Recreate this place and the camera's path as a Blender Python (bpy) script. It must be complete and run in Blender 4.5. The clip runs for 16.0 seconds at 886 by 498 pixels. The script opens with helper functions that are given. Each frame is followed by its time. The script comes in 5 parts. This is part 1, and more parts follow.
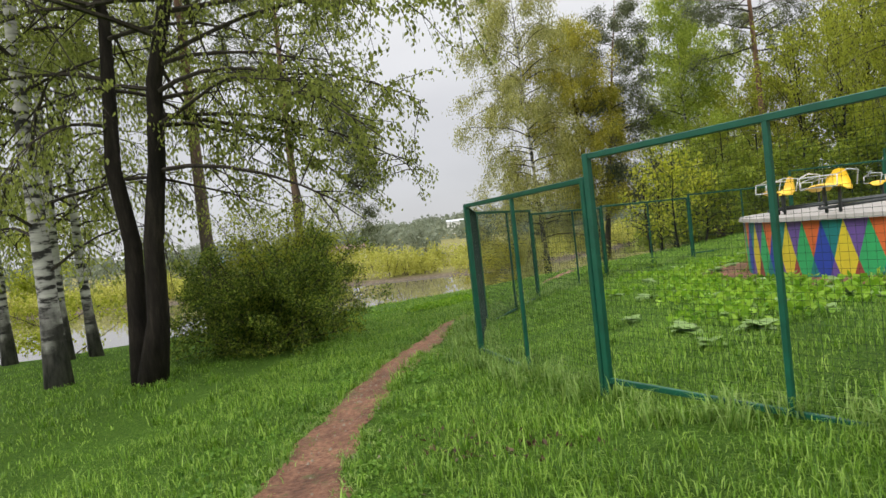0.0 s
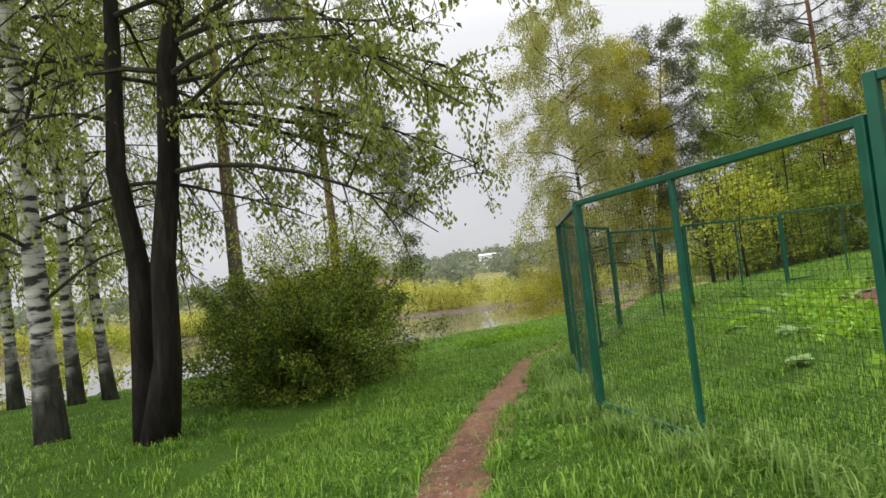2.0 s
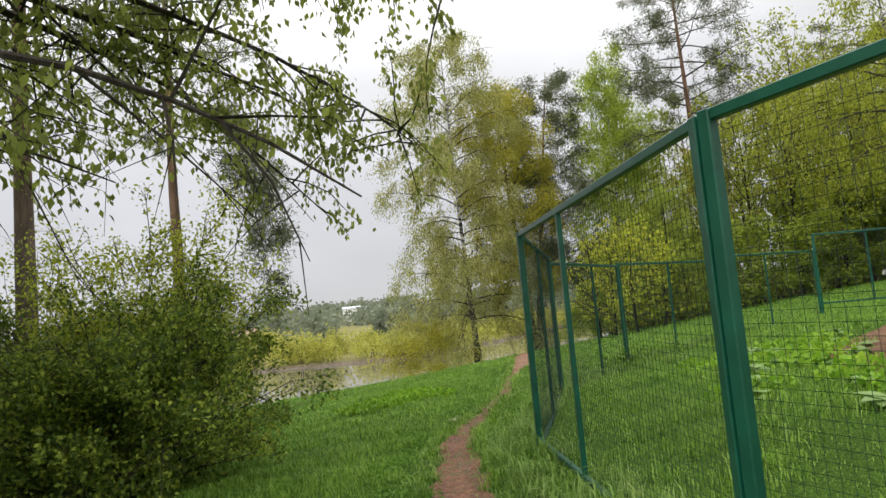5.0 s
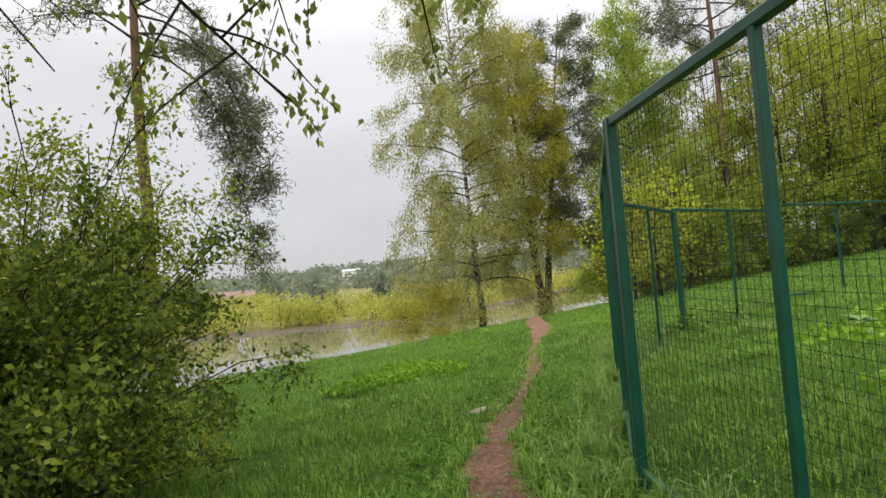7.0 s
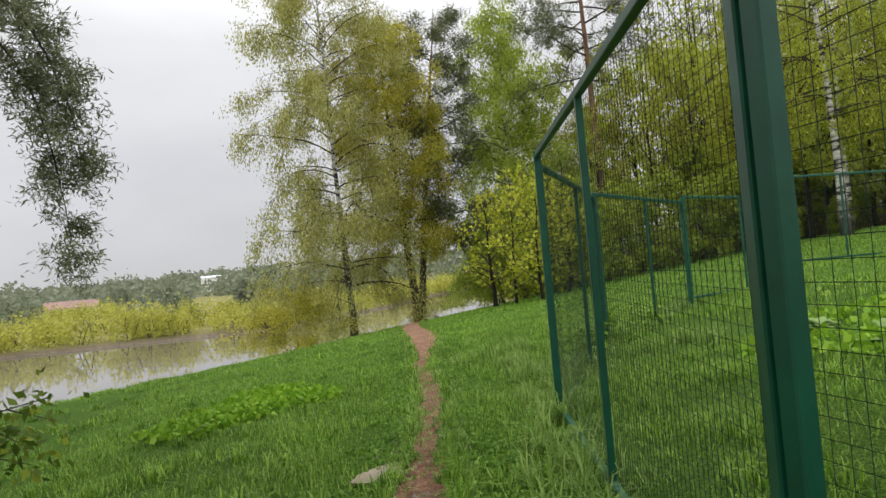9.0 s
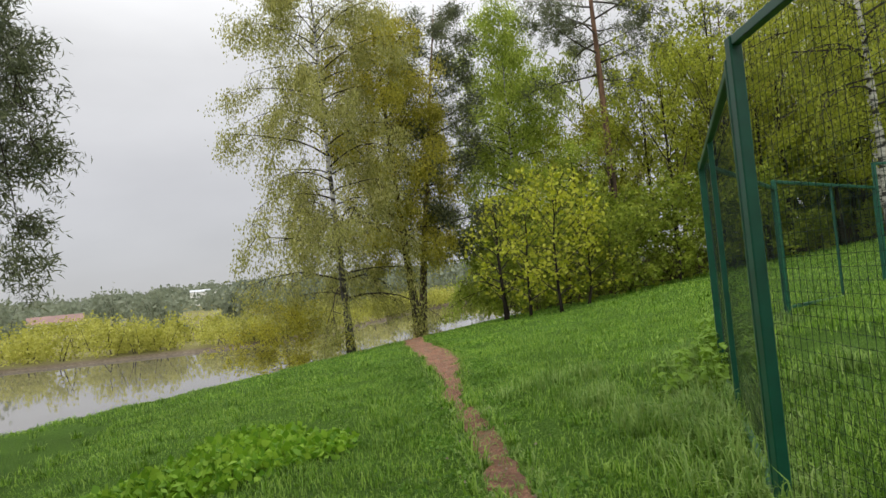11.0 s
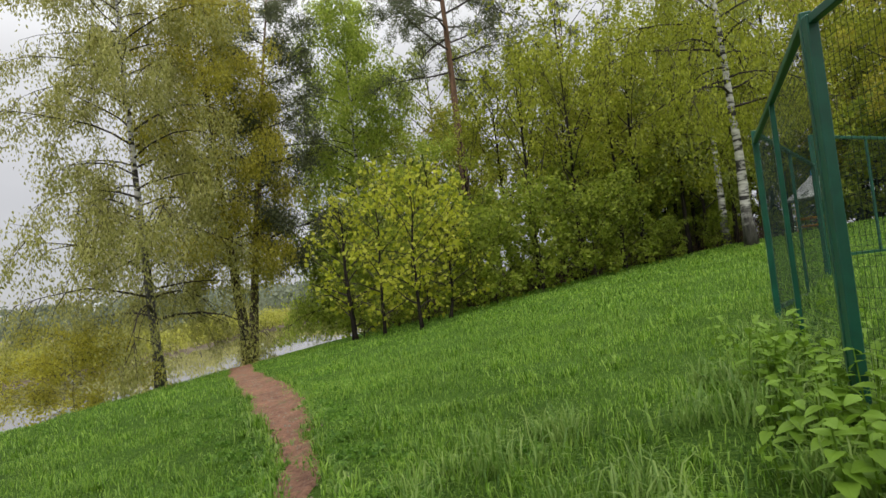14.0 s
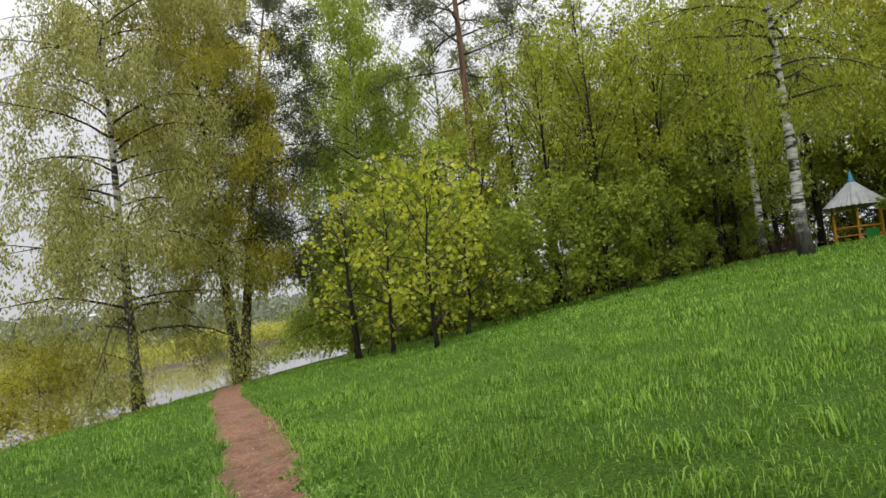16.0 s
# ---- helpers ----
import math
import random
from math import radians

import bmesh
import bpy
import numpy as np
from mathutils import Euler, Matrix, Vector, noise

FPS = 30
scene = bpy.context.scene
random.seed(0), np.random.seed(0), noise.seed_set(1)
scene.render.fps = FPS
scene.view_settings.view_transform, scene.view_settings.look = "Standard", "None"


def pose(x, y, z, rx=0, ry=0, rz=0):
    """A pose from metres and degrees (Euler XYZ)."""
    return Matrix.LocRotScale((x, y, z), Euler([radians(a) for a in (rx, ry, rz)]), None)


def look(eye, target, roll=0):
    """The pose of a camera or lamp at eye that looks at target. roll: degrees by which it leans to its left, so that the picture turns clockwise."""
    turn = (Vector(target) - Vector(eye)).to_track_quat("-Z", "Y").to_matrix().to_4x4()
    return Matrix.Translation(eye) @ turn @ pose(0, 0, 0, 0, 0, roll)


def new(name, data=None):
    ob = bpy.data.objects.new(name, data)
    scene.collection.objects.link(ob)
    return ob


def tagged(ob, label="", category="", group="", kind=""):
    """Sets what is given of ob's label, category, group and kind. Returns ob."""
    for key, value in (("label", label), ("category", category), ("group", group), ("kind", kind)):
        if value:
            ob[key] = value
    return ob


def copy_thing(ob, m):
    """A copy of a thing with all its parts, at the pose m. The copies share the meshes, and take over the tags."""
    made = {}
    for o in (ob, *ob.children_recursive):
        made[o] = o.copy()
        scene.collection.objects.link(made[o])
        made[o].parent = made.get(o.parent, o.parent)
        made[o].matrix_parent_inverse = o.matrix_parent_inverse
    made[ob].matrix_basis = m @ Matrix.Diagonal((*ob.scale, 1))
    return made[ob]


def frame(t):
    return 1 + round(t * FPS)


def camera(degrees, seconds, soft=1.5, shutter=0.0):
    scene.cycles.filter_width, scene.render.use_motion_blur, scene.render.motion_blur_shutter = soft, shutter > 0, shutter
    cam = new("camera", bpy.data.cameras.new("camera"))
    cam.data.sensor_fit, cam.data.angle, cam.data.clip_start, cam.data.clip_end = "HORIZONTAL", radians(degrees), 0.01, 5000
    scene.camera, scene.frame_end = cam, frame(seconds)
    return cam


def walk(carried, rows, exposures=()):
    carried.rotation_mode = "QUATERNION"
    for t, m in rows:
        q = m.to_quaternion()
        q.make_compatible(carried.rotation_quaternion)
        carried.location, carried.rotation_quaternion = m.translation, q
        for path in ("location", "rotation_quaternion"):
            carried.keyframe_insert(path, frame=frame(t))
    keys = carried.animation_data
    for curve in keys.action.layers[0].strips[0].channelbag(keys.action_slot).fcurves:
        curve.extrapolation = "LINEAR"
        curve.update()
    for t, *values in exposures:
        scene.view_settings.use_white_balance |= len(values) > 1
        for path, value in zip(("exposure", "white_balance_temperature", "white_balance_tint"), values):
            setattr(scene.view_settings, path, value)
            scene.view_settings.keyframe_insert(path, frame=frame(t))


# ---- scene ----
cam = camera(68.8, 16.0)
PATH = [
    (0, (1.277, -0.665, 1.499), (1.089, 1.326, 1.448), -6.2),
    (0.5, (1.095, -0.012, 1.399), (1.013, 1.986, 1.398), -5.4),
    (1, (0.803, 0.507, 1.397), (0.789, 2.506, 1.441), -5.6),
    (1.5, (0.591, 1.008, 1.348), (0.541, 3.006, 1.414), -5.7),
    (2, (0.361, 1.596, 1.323), (0.089, 3.576, 1.389), -6.6),
    (2.5, (0.133, 1.999, 1.274), (-0.028, 3.992, 1.286), -6.7),
    (3, (-0.1, 2.656, 1.228), (-0.185, 4.653, 1.266), -6.3),
    (3.5, (-0.247, 3.265, 1.211), (-0.172, 5.259, 1.343), -6.8),
    (4, (-0.374, 3.886, 1.148), (-0.217, 5.864, 1.393), -5.4),
    (6.5, (-0.569, 7.506, 1.05), (-0.421, 9.499, 1.129), -4.7),
    (7, (-0.544, 8.119, 0.991), (-0.395, 10.112, 1.068), -4.7),
    (7.5, (-0.504, 8.774, 0.99), (-0.285, 10.761, 1.054), -5.4),
    (8, (-0.462, 9.36, 0.957), (-0.063, 11.319, 1.009), -5.9),
    (8.5, (-0.417, 10.048, 0.913), (0.128, 11.972, 0.961), -5.3),
    (9, (-0.378, 10.602, 0.885), (0.169, 12.525, 0.947), -4.9),
    (11.3, (-0.253, 13.567, 0.744), (0.34, 15.474, 0.856), -5.1),
    (11.5, (-0.168, 13.777, 0.722), (0.515, 15.653, 0.846), -5.5),
    (12, (-0.073, 14.384, 0.726), (0.639, 16.247, 0.881), -4.6),
    (12.5, (0.07, 15.053, 0.617), (0.717, 16.937, 0.802), -5.0),
    (13, (0.462, 15.785, 0.638), (1.158, 17.652, 0.807), -5.3),
    (13.5, (0.577, 16.424, 0.636), (1.42, 18.232, 0.77), -5.7),
    (14, (0.772, 16.959, 0.558), (1.808, 18.666, 0.671), -6.0),
    (14.5, (0.97, 17.562, 0.587), (2.11, 19.201, 0.704), -5.6),
    (15, (1.243, 18.209, 0.663), (2.372, 19.854, 0.798), -5.6),
    (15.5, (1.492, 18.793, 0.564), (2.599, 20.452, 0.706), -5.7),
    (16, (1.668, 19.535, 0.549), (2.711, 21.235, 0.704), -5.6),
]
walk(cam, [(t, look(eye, target, roll)) for t, eye, target, roll in PATH],
     [(0.0, 0.18), (2.5, 0.24), (4.0, 0.22), (7.0, 0.20), (9.0, 0.14), (11.5, -0.04), (13.0, -0.10), (14.5, 0.10), (16.0, 0.16)])

# ---- world, sun ----
world = bpy.data.worlds.new("overcast")
scene.world = world
world.use_nodes = True
wn, wl = world.node_tree.nodes, world.node_tree.links
for n in list(wn):
    wn.remove(n)
w_out = wn.new("ShaderNodeOutputWorld")
w_bg = wn.new("ShaderNodeBackground")
w_sky = wn.new("ShaderNodeTexSky")
w_sky.sky_type, w_sky.sun_disc = "NISHITA", False
w_sky.sun_elevation, w_sky.sun_rotation = radians(48), radians(140)
w_coord = wn.new("ShaderNodeTexCoord")
w_sep = wn.new("ShaderNodeSeparateXYZ")
w_ramp = wn.new("ShaderNodeValToRGB")      # overcast: the zenith about three times as bright as the horizon
w_ramp.color_ramp.elements[0].position, w_ramp.color_ramp.elements[0].color = 0.0, (0.58, 0.585, 0.61, 1)
w_ramp.color_ramp.elements[1].position, w_ramp.color_ramp.elements[1].color = 0.75, (2.3, 2.3, 2.3, 1)
for at_, col in ((0.18, (0.64, 0.64, 0.665, 1)), (0.34, (0.80, 0.80, 0.815, 1))):
    el = w_ramp.color_ramp.elements.new(at_)
    el.color = col
w_noise = wn.new("ShaderNodeTexNoise")
w_noise.inputs["Scale"].default_value, w_noise.inputs["Detail"].default_value = 2.2, 5
w_map = wn.new("ShaderNodeMapping")
w_map.inputs["Scale"].default_value = (1, 1, 2.6)
w_cloud = wn.new("ShaderNodeMapRange")
w_cloud.inputs[1].default_value, w_cloud.inputs[2].default_value = 0.3, 0.7
w_cloud.inputs[3].default_value, w_cloud.inputs[4].default_value = 0.90, 1.10
w_mul = wn.new("ShaderNodeMix")
w_mul.data_type, w_mul.blend_type = "RGBA", "MULTIPLY"
w_mul.inputs[0].default_value = 1.0
w_scale = wn.new("ShaderNodeMix")
w_scale.data_type, w_scale.blend_type = "RGBA", "MULTIPLY"
w_scale.inputs[0].default_value = 1.0
w_scale.inputs[7].default_value = (0.1, 0.1, 0.1, 1)
w_mix = wn.new("ShaderNodeMix")
w_mix.data_type = "RGBA"
w_mix.inputs[0].default_value = 0.93
wl.new(w_coord.outputs["Generated"], w_sep.inputs[0])
wl.new(w_sep.outputs["Z"], w_ramp.inputs[0])
wl.new(w_coord.outputs["Generated"], w_map.inputs[0])
wl.new(w_map.outputs[0], w_noise.inputs["Vector"])
wl.new(w_noise.outputs["Fac"], w_cloud.inputs[0])
wl.new(w_ramp.outputs[0], w_mul.inputs[6])
wl.new(w_cloud.outputs[0], w_mul.inputs[7])
wl.new(w_sky.outputs[0], w_scale.inputs[6])
wl.new(w_scale.outputs[2], w_mix.inputs[6])
wl.new(w_mul.outputs[2], w_mix.inputs[7])
wl.new(w_mix.outputs[2], w_bg.inputs["Color"])
w_bg.inputs["Strength"].default_value = 1.0
wl.new(w_bg.outputs[0], w_out.inputs[0])

sun = new("sun", bpy.data.lights.new("sun", "SUN"))
sun.data.energy, sun.data.angle, sun.data.color = 1.5, radians(25), (1.0, 0.97, 0.92)
sun.matrix_world = look((0, 0, 60), (0 + 20, 40, 0))
sun.rotation_euler = (radians(42), 0, radians(-40))


# ---- materials ----
def nodes_of(name):
    m = bpy.data.materials.new(name)
    m.use_nodes = True
    nt = m.node_tree
    bsdf = next(n for n in nt.nodes if n.type == "BSDF_PRINCIPLED")
    return m, nt, bsdf


def ramp(nt, source, stops):
    r = nt.nodes.new("ShaderNodeValToRGB")
    els = r.color_ramp.elements
    els[0].position, els[0].color = stops[0][0], (*stops[0][1], 1)
    els[1].position, els[1].color = stops[-1][0], (*stops[-1][1], 1)
    for p, c in stops[1:-1]:
        els.new(p).color = (*c, 1)
    nt.links.new(source, r.inputs[0])
    return r.outputs[0]


def noise_tex(nt, scale, detail=4, stretch=(1, 1, 1), rough=0.6):
    co = nt.nodes.new("ShaderNodeTexCoord")
    mp = nt.nodes.new("ShaderNodeMapping")
    mp.inputs["Scale"].default_value = stretch
    tx = nt.nodes.new("ShaderNodeTexNoise")
    tx.inputs["Scale"].default_value, tx.inputs["Detail"].default_value = scale, detail
    tx.inputs["Roughness"].default_value = rough
    nt.links.new(co.outputs["Object"], mp.inputs[0])
    nt.links.new(mp.outputs[0], tx.inputs["Vector"])
    return tx.outputs["Fac"]


def mixed(nt, fac, a, b, blend="MIX"):
    m = nt.nodes.new("ShaderNodeMix")
    m.data_type, m.blend_type = "RGBA", blend
    for sock, v in ((0, fac), (6, a), (7, b)):
        if isinstance(v, (int, float)):
            m.inputs[sock].default_value = v
        elif isinstance(v, tuple):
            m.inputs[sock].default_value = (*v, 1)
        else:
            nt.links.new(v, m.inputs[sock])
    return m.outputs[2]


def bumped(nt, bsdf, height, strength=0.5, distance=0.02):
    b = nt.nodes.new("ShaderNodeBump")
    b.inputs["Strength"].default_value, b.inputs["Distance"].default_value = strength, distance
    nt.links.new(height, b.inputs["Height"])
    nt.links.new(b.outputs[0], bsdf.inputs["Normal"])


def leaf_mat(name, dark, mid, light, through_=0.45, rough=0.55):
    """Leaves: each its own tint, thin enough to let light through."""
    m, nt, bsdf = nodes_of(name)
    geo = nt.nodes.new("ShaderNodeNewGeometry")
    tint = ramp(nt, geo.outputs["Random Per Island"], [(0.0, dark), (0.5, mid), (1.0, light)])
    big = ramp(nt, noise_tex(nt, 0.55, 3), [(0.3, (0.8, 0.82, 0.78)), (0.7, (1.2, 1.18, 1.12))])
    col = mixed(nt, 1.0, tint, big, "MULTIPLY")
    nt.links.new(col, bsdf.inputs["Base Color"])
    bsdf.inputs["Roughness"].default_value = rough
    bsdf.inputs["Specular IOR Level"].default_value = 0.25
    tr = nt.nodes.new("ShaderNodeBsdfTranslucent")
    nt.links.new(col, tr.inputs["Color"])
    mx = nt.nodes.new("ShaderNodeMixShader")
    mx.inputs[0].default_value = through_
    out = next(n for n in nt.nodes if n.type == "OUTPUT_MATERIAL")
    nt.links.new(bsdf.outputs[0], mx.inputs[1])
    nt.links.new(tr.outputs[0], mx.inputs[2])
    nt.links.new(mx.outputs[0], out.inputs[0])
    return m


def bark_mat(name, a, b, c, scale=7, stretch=(1, 1, 0.18)):
    m, nt, bsdf = nodes_of(name)
    f = noise_tex(nt, scale, 7, stretch, 0.7)
    g = noise_tex(nt, 1.1, 3)
    col = ramp(nt, f, [(0.3, a), (0.52, b), (0.75, c)])
    col = mixed(nt, 1.0, col, ramp(nt, g, [(0.3, (0.75, 0.75, 0.75)), (0.7, (1.2, 1.2, 1.15))]), "MULTIPLY")
    nt.links.new(col, bsdf.inputs["Base Color"])
    bsdf.inputs["Roughness"].default_value = 0.95
    bsdf.inputs["Specular IOR Level"].default_value = 0.15
    bumped(nt, bsdf, f, 1.0, 0.05)
    return m


def birch_bark(name, slope, offset):
    """White papery bark with dark bands, black and cracked at the foot."""
    m, nt, bsdf = nodes_of(name)
    bands = noise_tex(nt, 2.6, 4, (0.7, 0.7, 2.6), 0.6)
    patches = noise_tex(nt, 1.6, 4)
    white = ramp(nt, bands, [(0.43, (0.022, 0.02, 0.018)), (0.5, (0.38, 0.365, 0.34)), (0.7, (0.62, 0.60, 0.56))])
    crack = ramp(nt, noise_tex(nt, 9, 6, (1, 1, 0.3)), [(0.35, (0.018, 0.017, 0.016)), (0.7, (0.12, 0.11, 0.1))])
    co = nt.nodes.new("ShaderNodeTexCoord")
    sp = nt.nodes.new("ShaderNodeSeparateXYZ")
    nt.links.new(co.outputs["Object"], sp.inputs[0])
    ad = nt.nodes.new("ShaderNodeMath")
    ad.operation = "MULTIPLY_ADD"
    ad.inputs[1].default_value, ad.inputs[2].default_value = slope, offset
    nt.links.new(sp.outputs["Z"], ad.inputs[0])
    su = nt.nodes.new("ShaderNodeMath")
    su.operation, su.use_clamp = "ADD", False
    nt.links.new(ad.outputs[0], su.inputs[0])
    nt.links.new(patches, su.inputs[1])
    f = ramp(nt, su.outputs[0], [(0.5, (0, 0, 0)), (0.72, (1, 1, 1))])
    nt.links.new(mixed(nt, f, white, crack), bsdf.inputs["Base Color"])
    bsdf.inputs["Roughness"].default_value = 0.8
    bumped(nt, bsdf, bands, 0.5, 0.02)
    return m


def pine_bark():
    """Grey-brown plates below, flaking orange higher up."""
    m, nt, bsdf = nodes_of("pine bark")
    f = noise_tex(nt, 6, 7, (1, 1, 0.22), 0.7)
    low = ramp(nt, f, [(0.32, (0.035, 0.027, 0.022)), (0.7, (0.16, 0.115, 0.09))])
    high = ramp(nt, f, [(0.32, (0.07, 0.038, 0.024)), (0.7, (0.24, 0.135, 0.08))])
    co = nt.nodes.new("ShaderNodeTexCoord")
    sp = nt.nodes.new("ShaderNodeSeparateXYZ")
    nt.links.new(co.outputs["Object"], sp.inputs[0])
    k = ramp(nt, sp.outputs["Z"], [(0.0, (0, 0, 0)), (1.0, (1, 1, 1))])
    mr = nt.nodes.new("ShaderNodeMapRange")
    mr.inputs[1].default_value, mr.inputs[2].default_value = 4.0, 9.0
    nt.links.new(sp.outputs["Z"], mr.inputs[0])
    nt.links.new(mixed(nt, mr.outputs[0], low, high), bsdf.inputs["Base Color"])
    bsdf.inputs["Roughness"].default_value = 0.92
    bumped(nt, bsdf, f, 0.9, 0.04)
    return m


def paint_mat(name, colour, rough=0.45, wear=(0.8, 1.15), scale=9, metal=0.0):
    m, nt, bsdf = nodes_of(name)
    f = noise_tex(nt, scale, 5)
    g = noise_tex(nt, scale * 9, 3)
    col = mixed(nt, 1.0, colour, ramp(nt, f, [(0.3, (wear[0],) * 3), (0.7, (wear[1],) * 3)]), "MULTIPLY")
    nt.links.new(col, bsdf.inputs["Base Color"])
    bsdf.inputs["Roughness"].default_value, bsdf.inputs["Metallic"].default_value = rough, metal
    bumped(nt, bsdf, g, 0.15, 0.004)
    return m


def ground_mat():
    """Turf soil seen between the blades, mossy and green, in patches."""
    m, nt, bsdf = nodes_of("turf")
    fine = noise_tex(nt, 38, 9, (1, 1, 1), 0.8)
    wide = noise_tex(nt, 0.6, 5)
    a = ramp(nt, fine, [(0.36, (0.014, 0.036, 0.007)), (0.5, (0.070, 0.145, 0.016)), (0.64, (0.155, 0.255, 0.035))])
    b = ramp(nt, fine, [(0.36, (0.022, 0.05, 0.009)), (0.5, (0.088, 0.185, 0.02)), (0.64, (0.18, 0.30, 0.05))])
    turf = mixed(nt, ramp(nt, wide, [(0.38, (0, 0, 0)), (0.62, (1, 1, 1))]), a, b)
    co = nt.nodes.new("ShaderNodeTexCoord")
    sp = nt.nodes.new("ShaderNodeSeparateXYZ")
    nt.links.new(co.outputs["Object"], sp.inputs[0])
    wet = nt.nodes.new("ShaderNodeMapRange")          # mud by the waterline
    wet.inputs[1].default_value, wet.inputs[2].default_value = -5.45, -5.7
    nt.links.new(sp.outputs["Z"], wet.inputs[0])
    hay = nt.nodes.new("ShaderNodeMapRange")          # dry reeds on the far bank
    hay.inputs[1].default_value, hay.inputs[2].default_value = 95, 105
    nt.links.new(sp.outputs["Y"], hay.inputs[0])
    reeds = ramp(nt, fine, [(0.3, (0.10, 0.095, 0.03)), (0.7, (0.26, 0.24, 0.10))])
    mud = ramp(nt, noise_tex(nt, 3, 5), [(0.3, (0.07, 0.055, 0.04)), (0.7, (0.21, 0.17, 0.125))])
    col = mixed(nt, wet.outputs[0], mixed(nt, hay.outputs[0], turf, reeds), mud)
    nt.links.new(col, bsdf.inputs["Base Color"])
    bsdf.inputs["Roughness"].default_value = 0.95
    bsdf.inputs["Specular IOR Level"].default_value = 0.1
    bumped(nt, bsdf, fine, 1.0, 0.08)
    return m


def dirt_mat():
    m, nt, bsdf = nodes_of("trodden earth")
    fine = noise_tex(nt, 22, 8, (1, 1, 1), 0.75)
    wide = noise_tex(nt, 1.6, 4)
    a = ramp(nt, fine, [(0.32, (0.09, 0.044, 0.026)), (0.48, (0.24, 0.118, 0.070)), (0.60, (0.34, 0.185, 0.115)), (0.74, (0.46, 0.31, 0.205))])
    col = mixed(nt, 1.0, a, ramp(nt, wide, [(0.3, (0.68, 0.62, 0.58)), (0.7, (1.2, 1.14, 1.1))]), "MULTIPLY")
    damp = ramp(nt, noise_tex(nt, 6.5, 6, (1, 1, 1), 0.7), [(0.36, (0.62, 0.58, 0.56)), (0.56, (1.0, 1.0, 1.0)), (0.7, (1.12, 1.1, 1.08))])
    col = mixed(nt, 1.0, col, damp, "MULTIPLY")
    moss = ramp(nt, noise_tex(nt, 4.5, 6, (1, 1, 1), 0.7), [(0.55, (0, 0, 0)), (0.66, (0.75, 0.75, 0.75))])
    col = mixed(nt, moss, col, (0.10, 0.125, 0.035))
    nt.links.new(col, bsdf.inputs["Base Color"])
    bsdf.inputs["Roughness"].default_value = 0.95
    bumped(nt, bsdf, fine, 1.0, 0.05)
    return m


def water_mat():
    m, nt, bsdf = nodes_of("river water")
    bsdf.inputs["Base Color"].default_value = (0.12, 0.11, 0.095, 1)
    bsdf.inputs["Roughness"].default_value = 0.03
    bsdf.inputs["IOR"].default_value = 1.33
    bsdf.inputs["Specular IOR Level"].default_value = 1.0
    bumped(nt, bsdf, noise_tex(nt, 0.9, 3, (0.35, 1.0, 1)), 0.03, 0.1)
    return m


M_TURF, M_DIRT, M_WATER = ground_mat(), dirt_mat(), water_mat()
M_GRASS = leaf_mat("grass blades", (0.044, 0.112, 0.010), (0.142, 0.28, 0.021), (0.32, 0.47, 0.09), 0.45, 0.40)
M_PALEGRASS = leaf_mat("tall pale grass", (0.10, 0.20, 0.03), (0.19, 0.31, 0.06), (0.32, 0.43, 0.13), 0.45, 0.4)
M_HERB = leaf_mat("ground elder leaves", (0.10, 0.235, 0.014), (0.20, 0.37, 0.023), (0.30, 0.47, 0.048), 0.4)
M_NETTLE = leaf_mat("nettle leaves", (0.08, 0.17, 0.018), (0.16, 0.29, 0.028), (0.30, 0.43, 0.05), 0.4)
M_BURDOCK = leaf_mat("burdock leaves", (0.15, 0.25, 0.075), (0.23, 0.35, 0.115), (0.33, 0.45, 0.18), 0.4)
M_CLOVER = leaf_mat("small low weed leaves", (0.06, 0.15, 0.018), (0.12, 0.24, 0.03), (0.20, 0.34, 0.055), 0.4)
M_LINDEN = leaf_mat("young linden leaves", (0.14, 0.165, 0.038), (0.26, 0.30, 0.065), (0.40, 0.44, 0.10), 0.6)
M_BIRCH = leaf_mat("young birch leaves", (0.20, 0.24, 0.05), (0.32, 0.37, 0.085), (0.44, 0.48, 0.15), 0.55)
M_SILVER = leaf_mat("pale birch leaves", (0.25, 0.25, 0.06), (0.39, 0.39, 0.12), (0.51, 0.50, 0.21), 0.58)
M_OLIVE = leaf_mat("olive catkins and leaves", (0.29, 0.265, 0.03), (0.44, 0.41, 0.05), (0.54, 0.51, 0.09), 0.6)
M_GREEN = leaf_mat("fresh green leaves", (0.23, 0.31, 0.04), (0.36, 0.45, 0.06), (0.50, 0.57, 0.12), 0.62)
M_MAPLE = leaf_mat("yellow-green maple leaves", (0.30, 0.34, 0.02), (0.46, 0.49, 0.04), (0.60, 0.60, 0.10), 0.6)
M_SHRUB = leaf_mat("shrub leaves", (0.045, 0.085, 0.012), (0.115, 0.175, 0.023), (0.33, 0.39, 0.053), 0.45)
M_WOOD_LEAF = leaf_mat("woodland leaves", (0.20, 0.235, 0.02), (0.33, 0.37, 0.035), (0.46, 0.49, 0.07), 0.58)
M_UNDER = leaf_mat("understorey leaves", (0.14, 0.19, 0.022), (0.24, 0.31, 0.035), (0.38, 0.43, 0.065), 0.55)
M_WILLOW = leaf_mat("willow leaves", (0.30, 0.31, 0.055), (0.42, 0.42, 0.085), (0.52, 0.51, 0.14), 0.6)
M_NEEDLE = leaf_mat("pine needles", (0.075, 0.09, 0.048), (0.13, 0.148, 0.08), (0.21, 0.225, 0.13), 0.45)
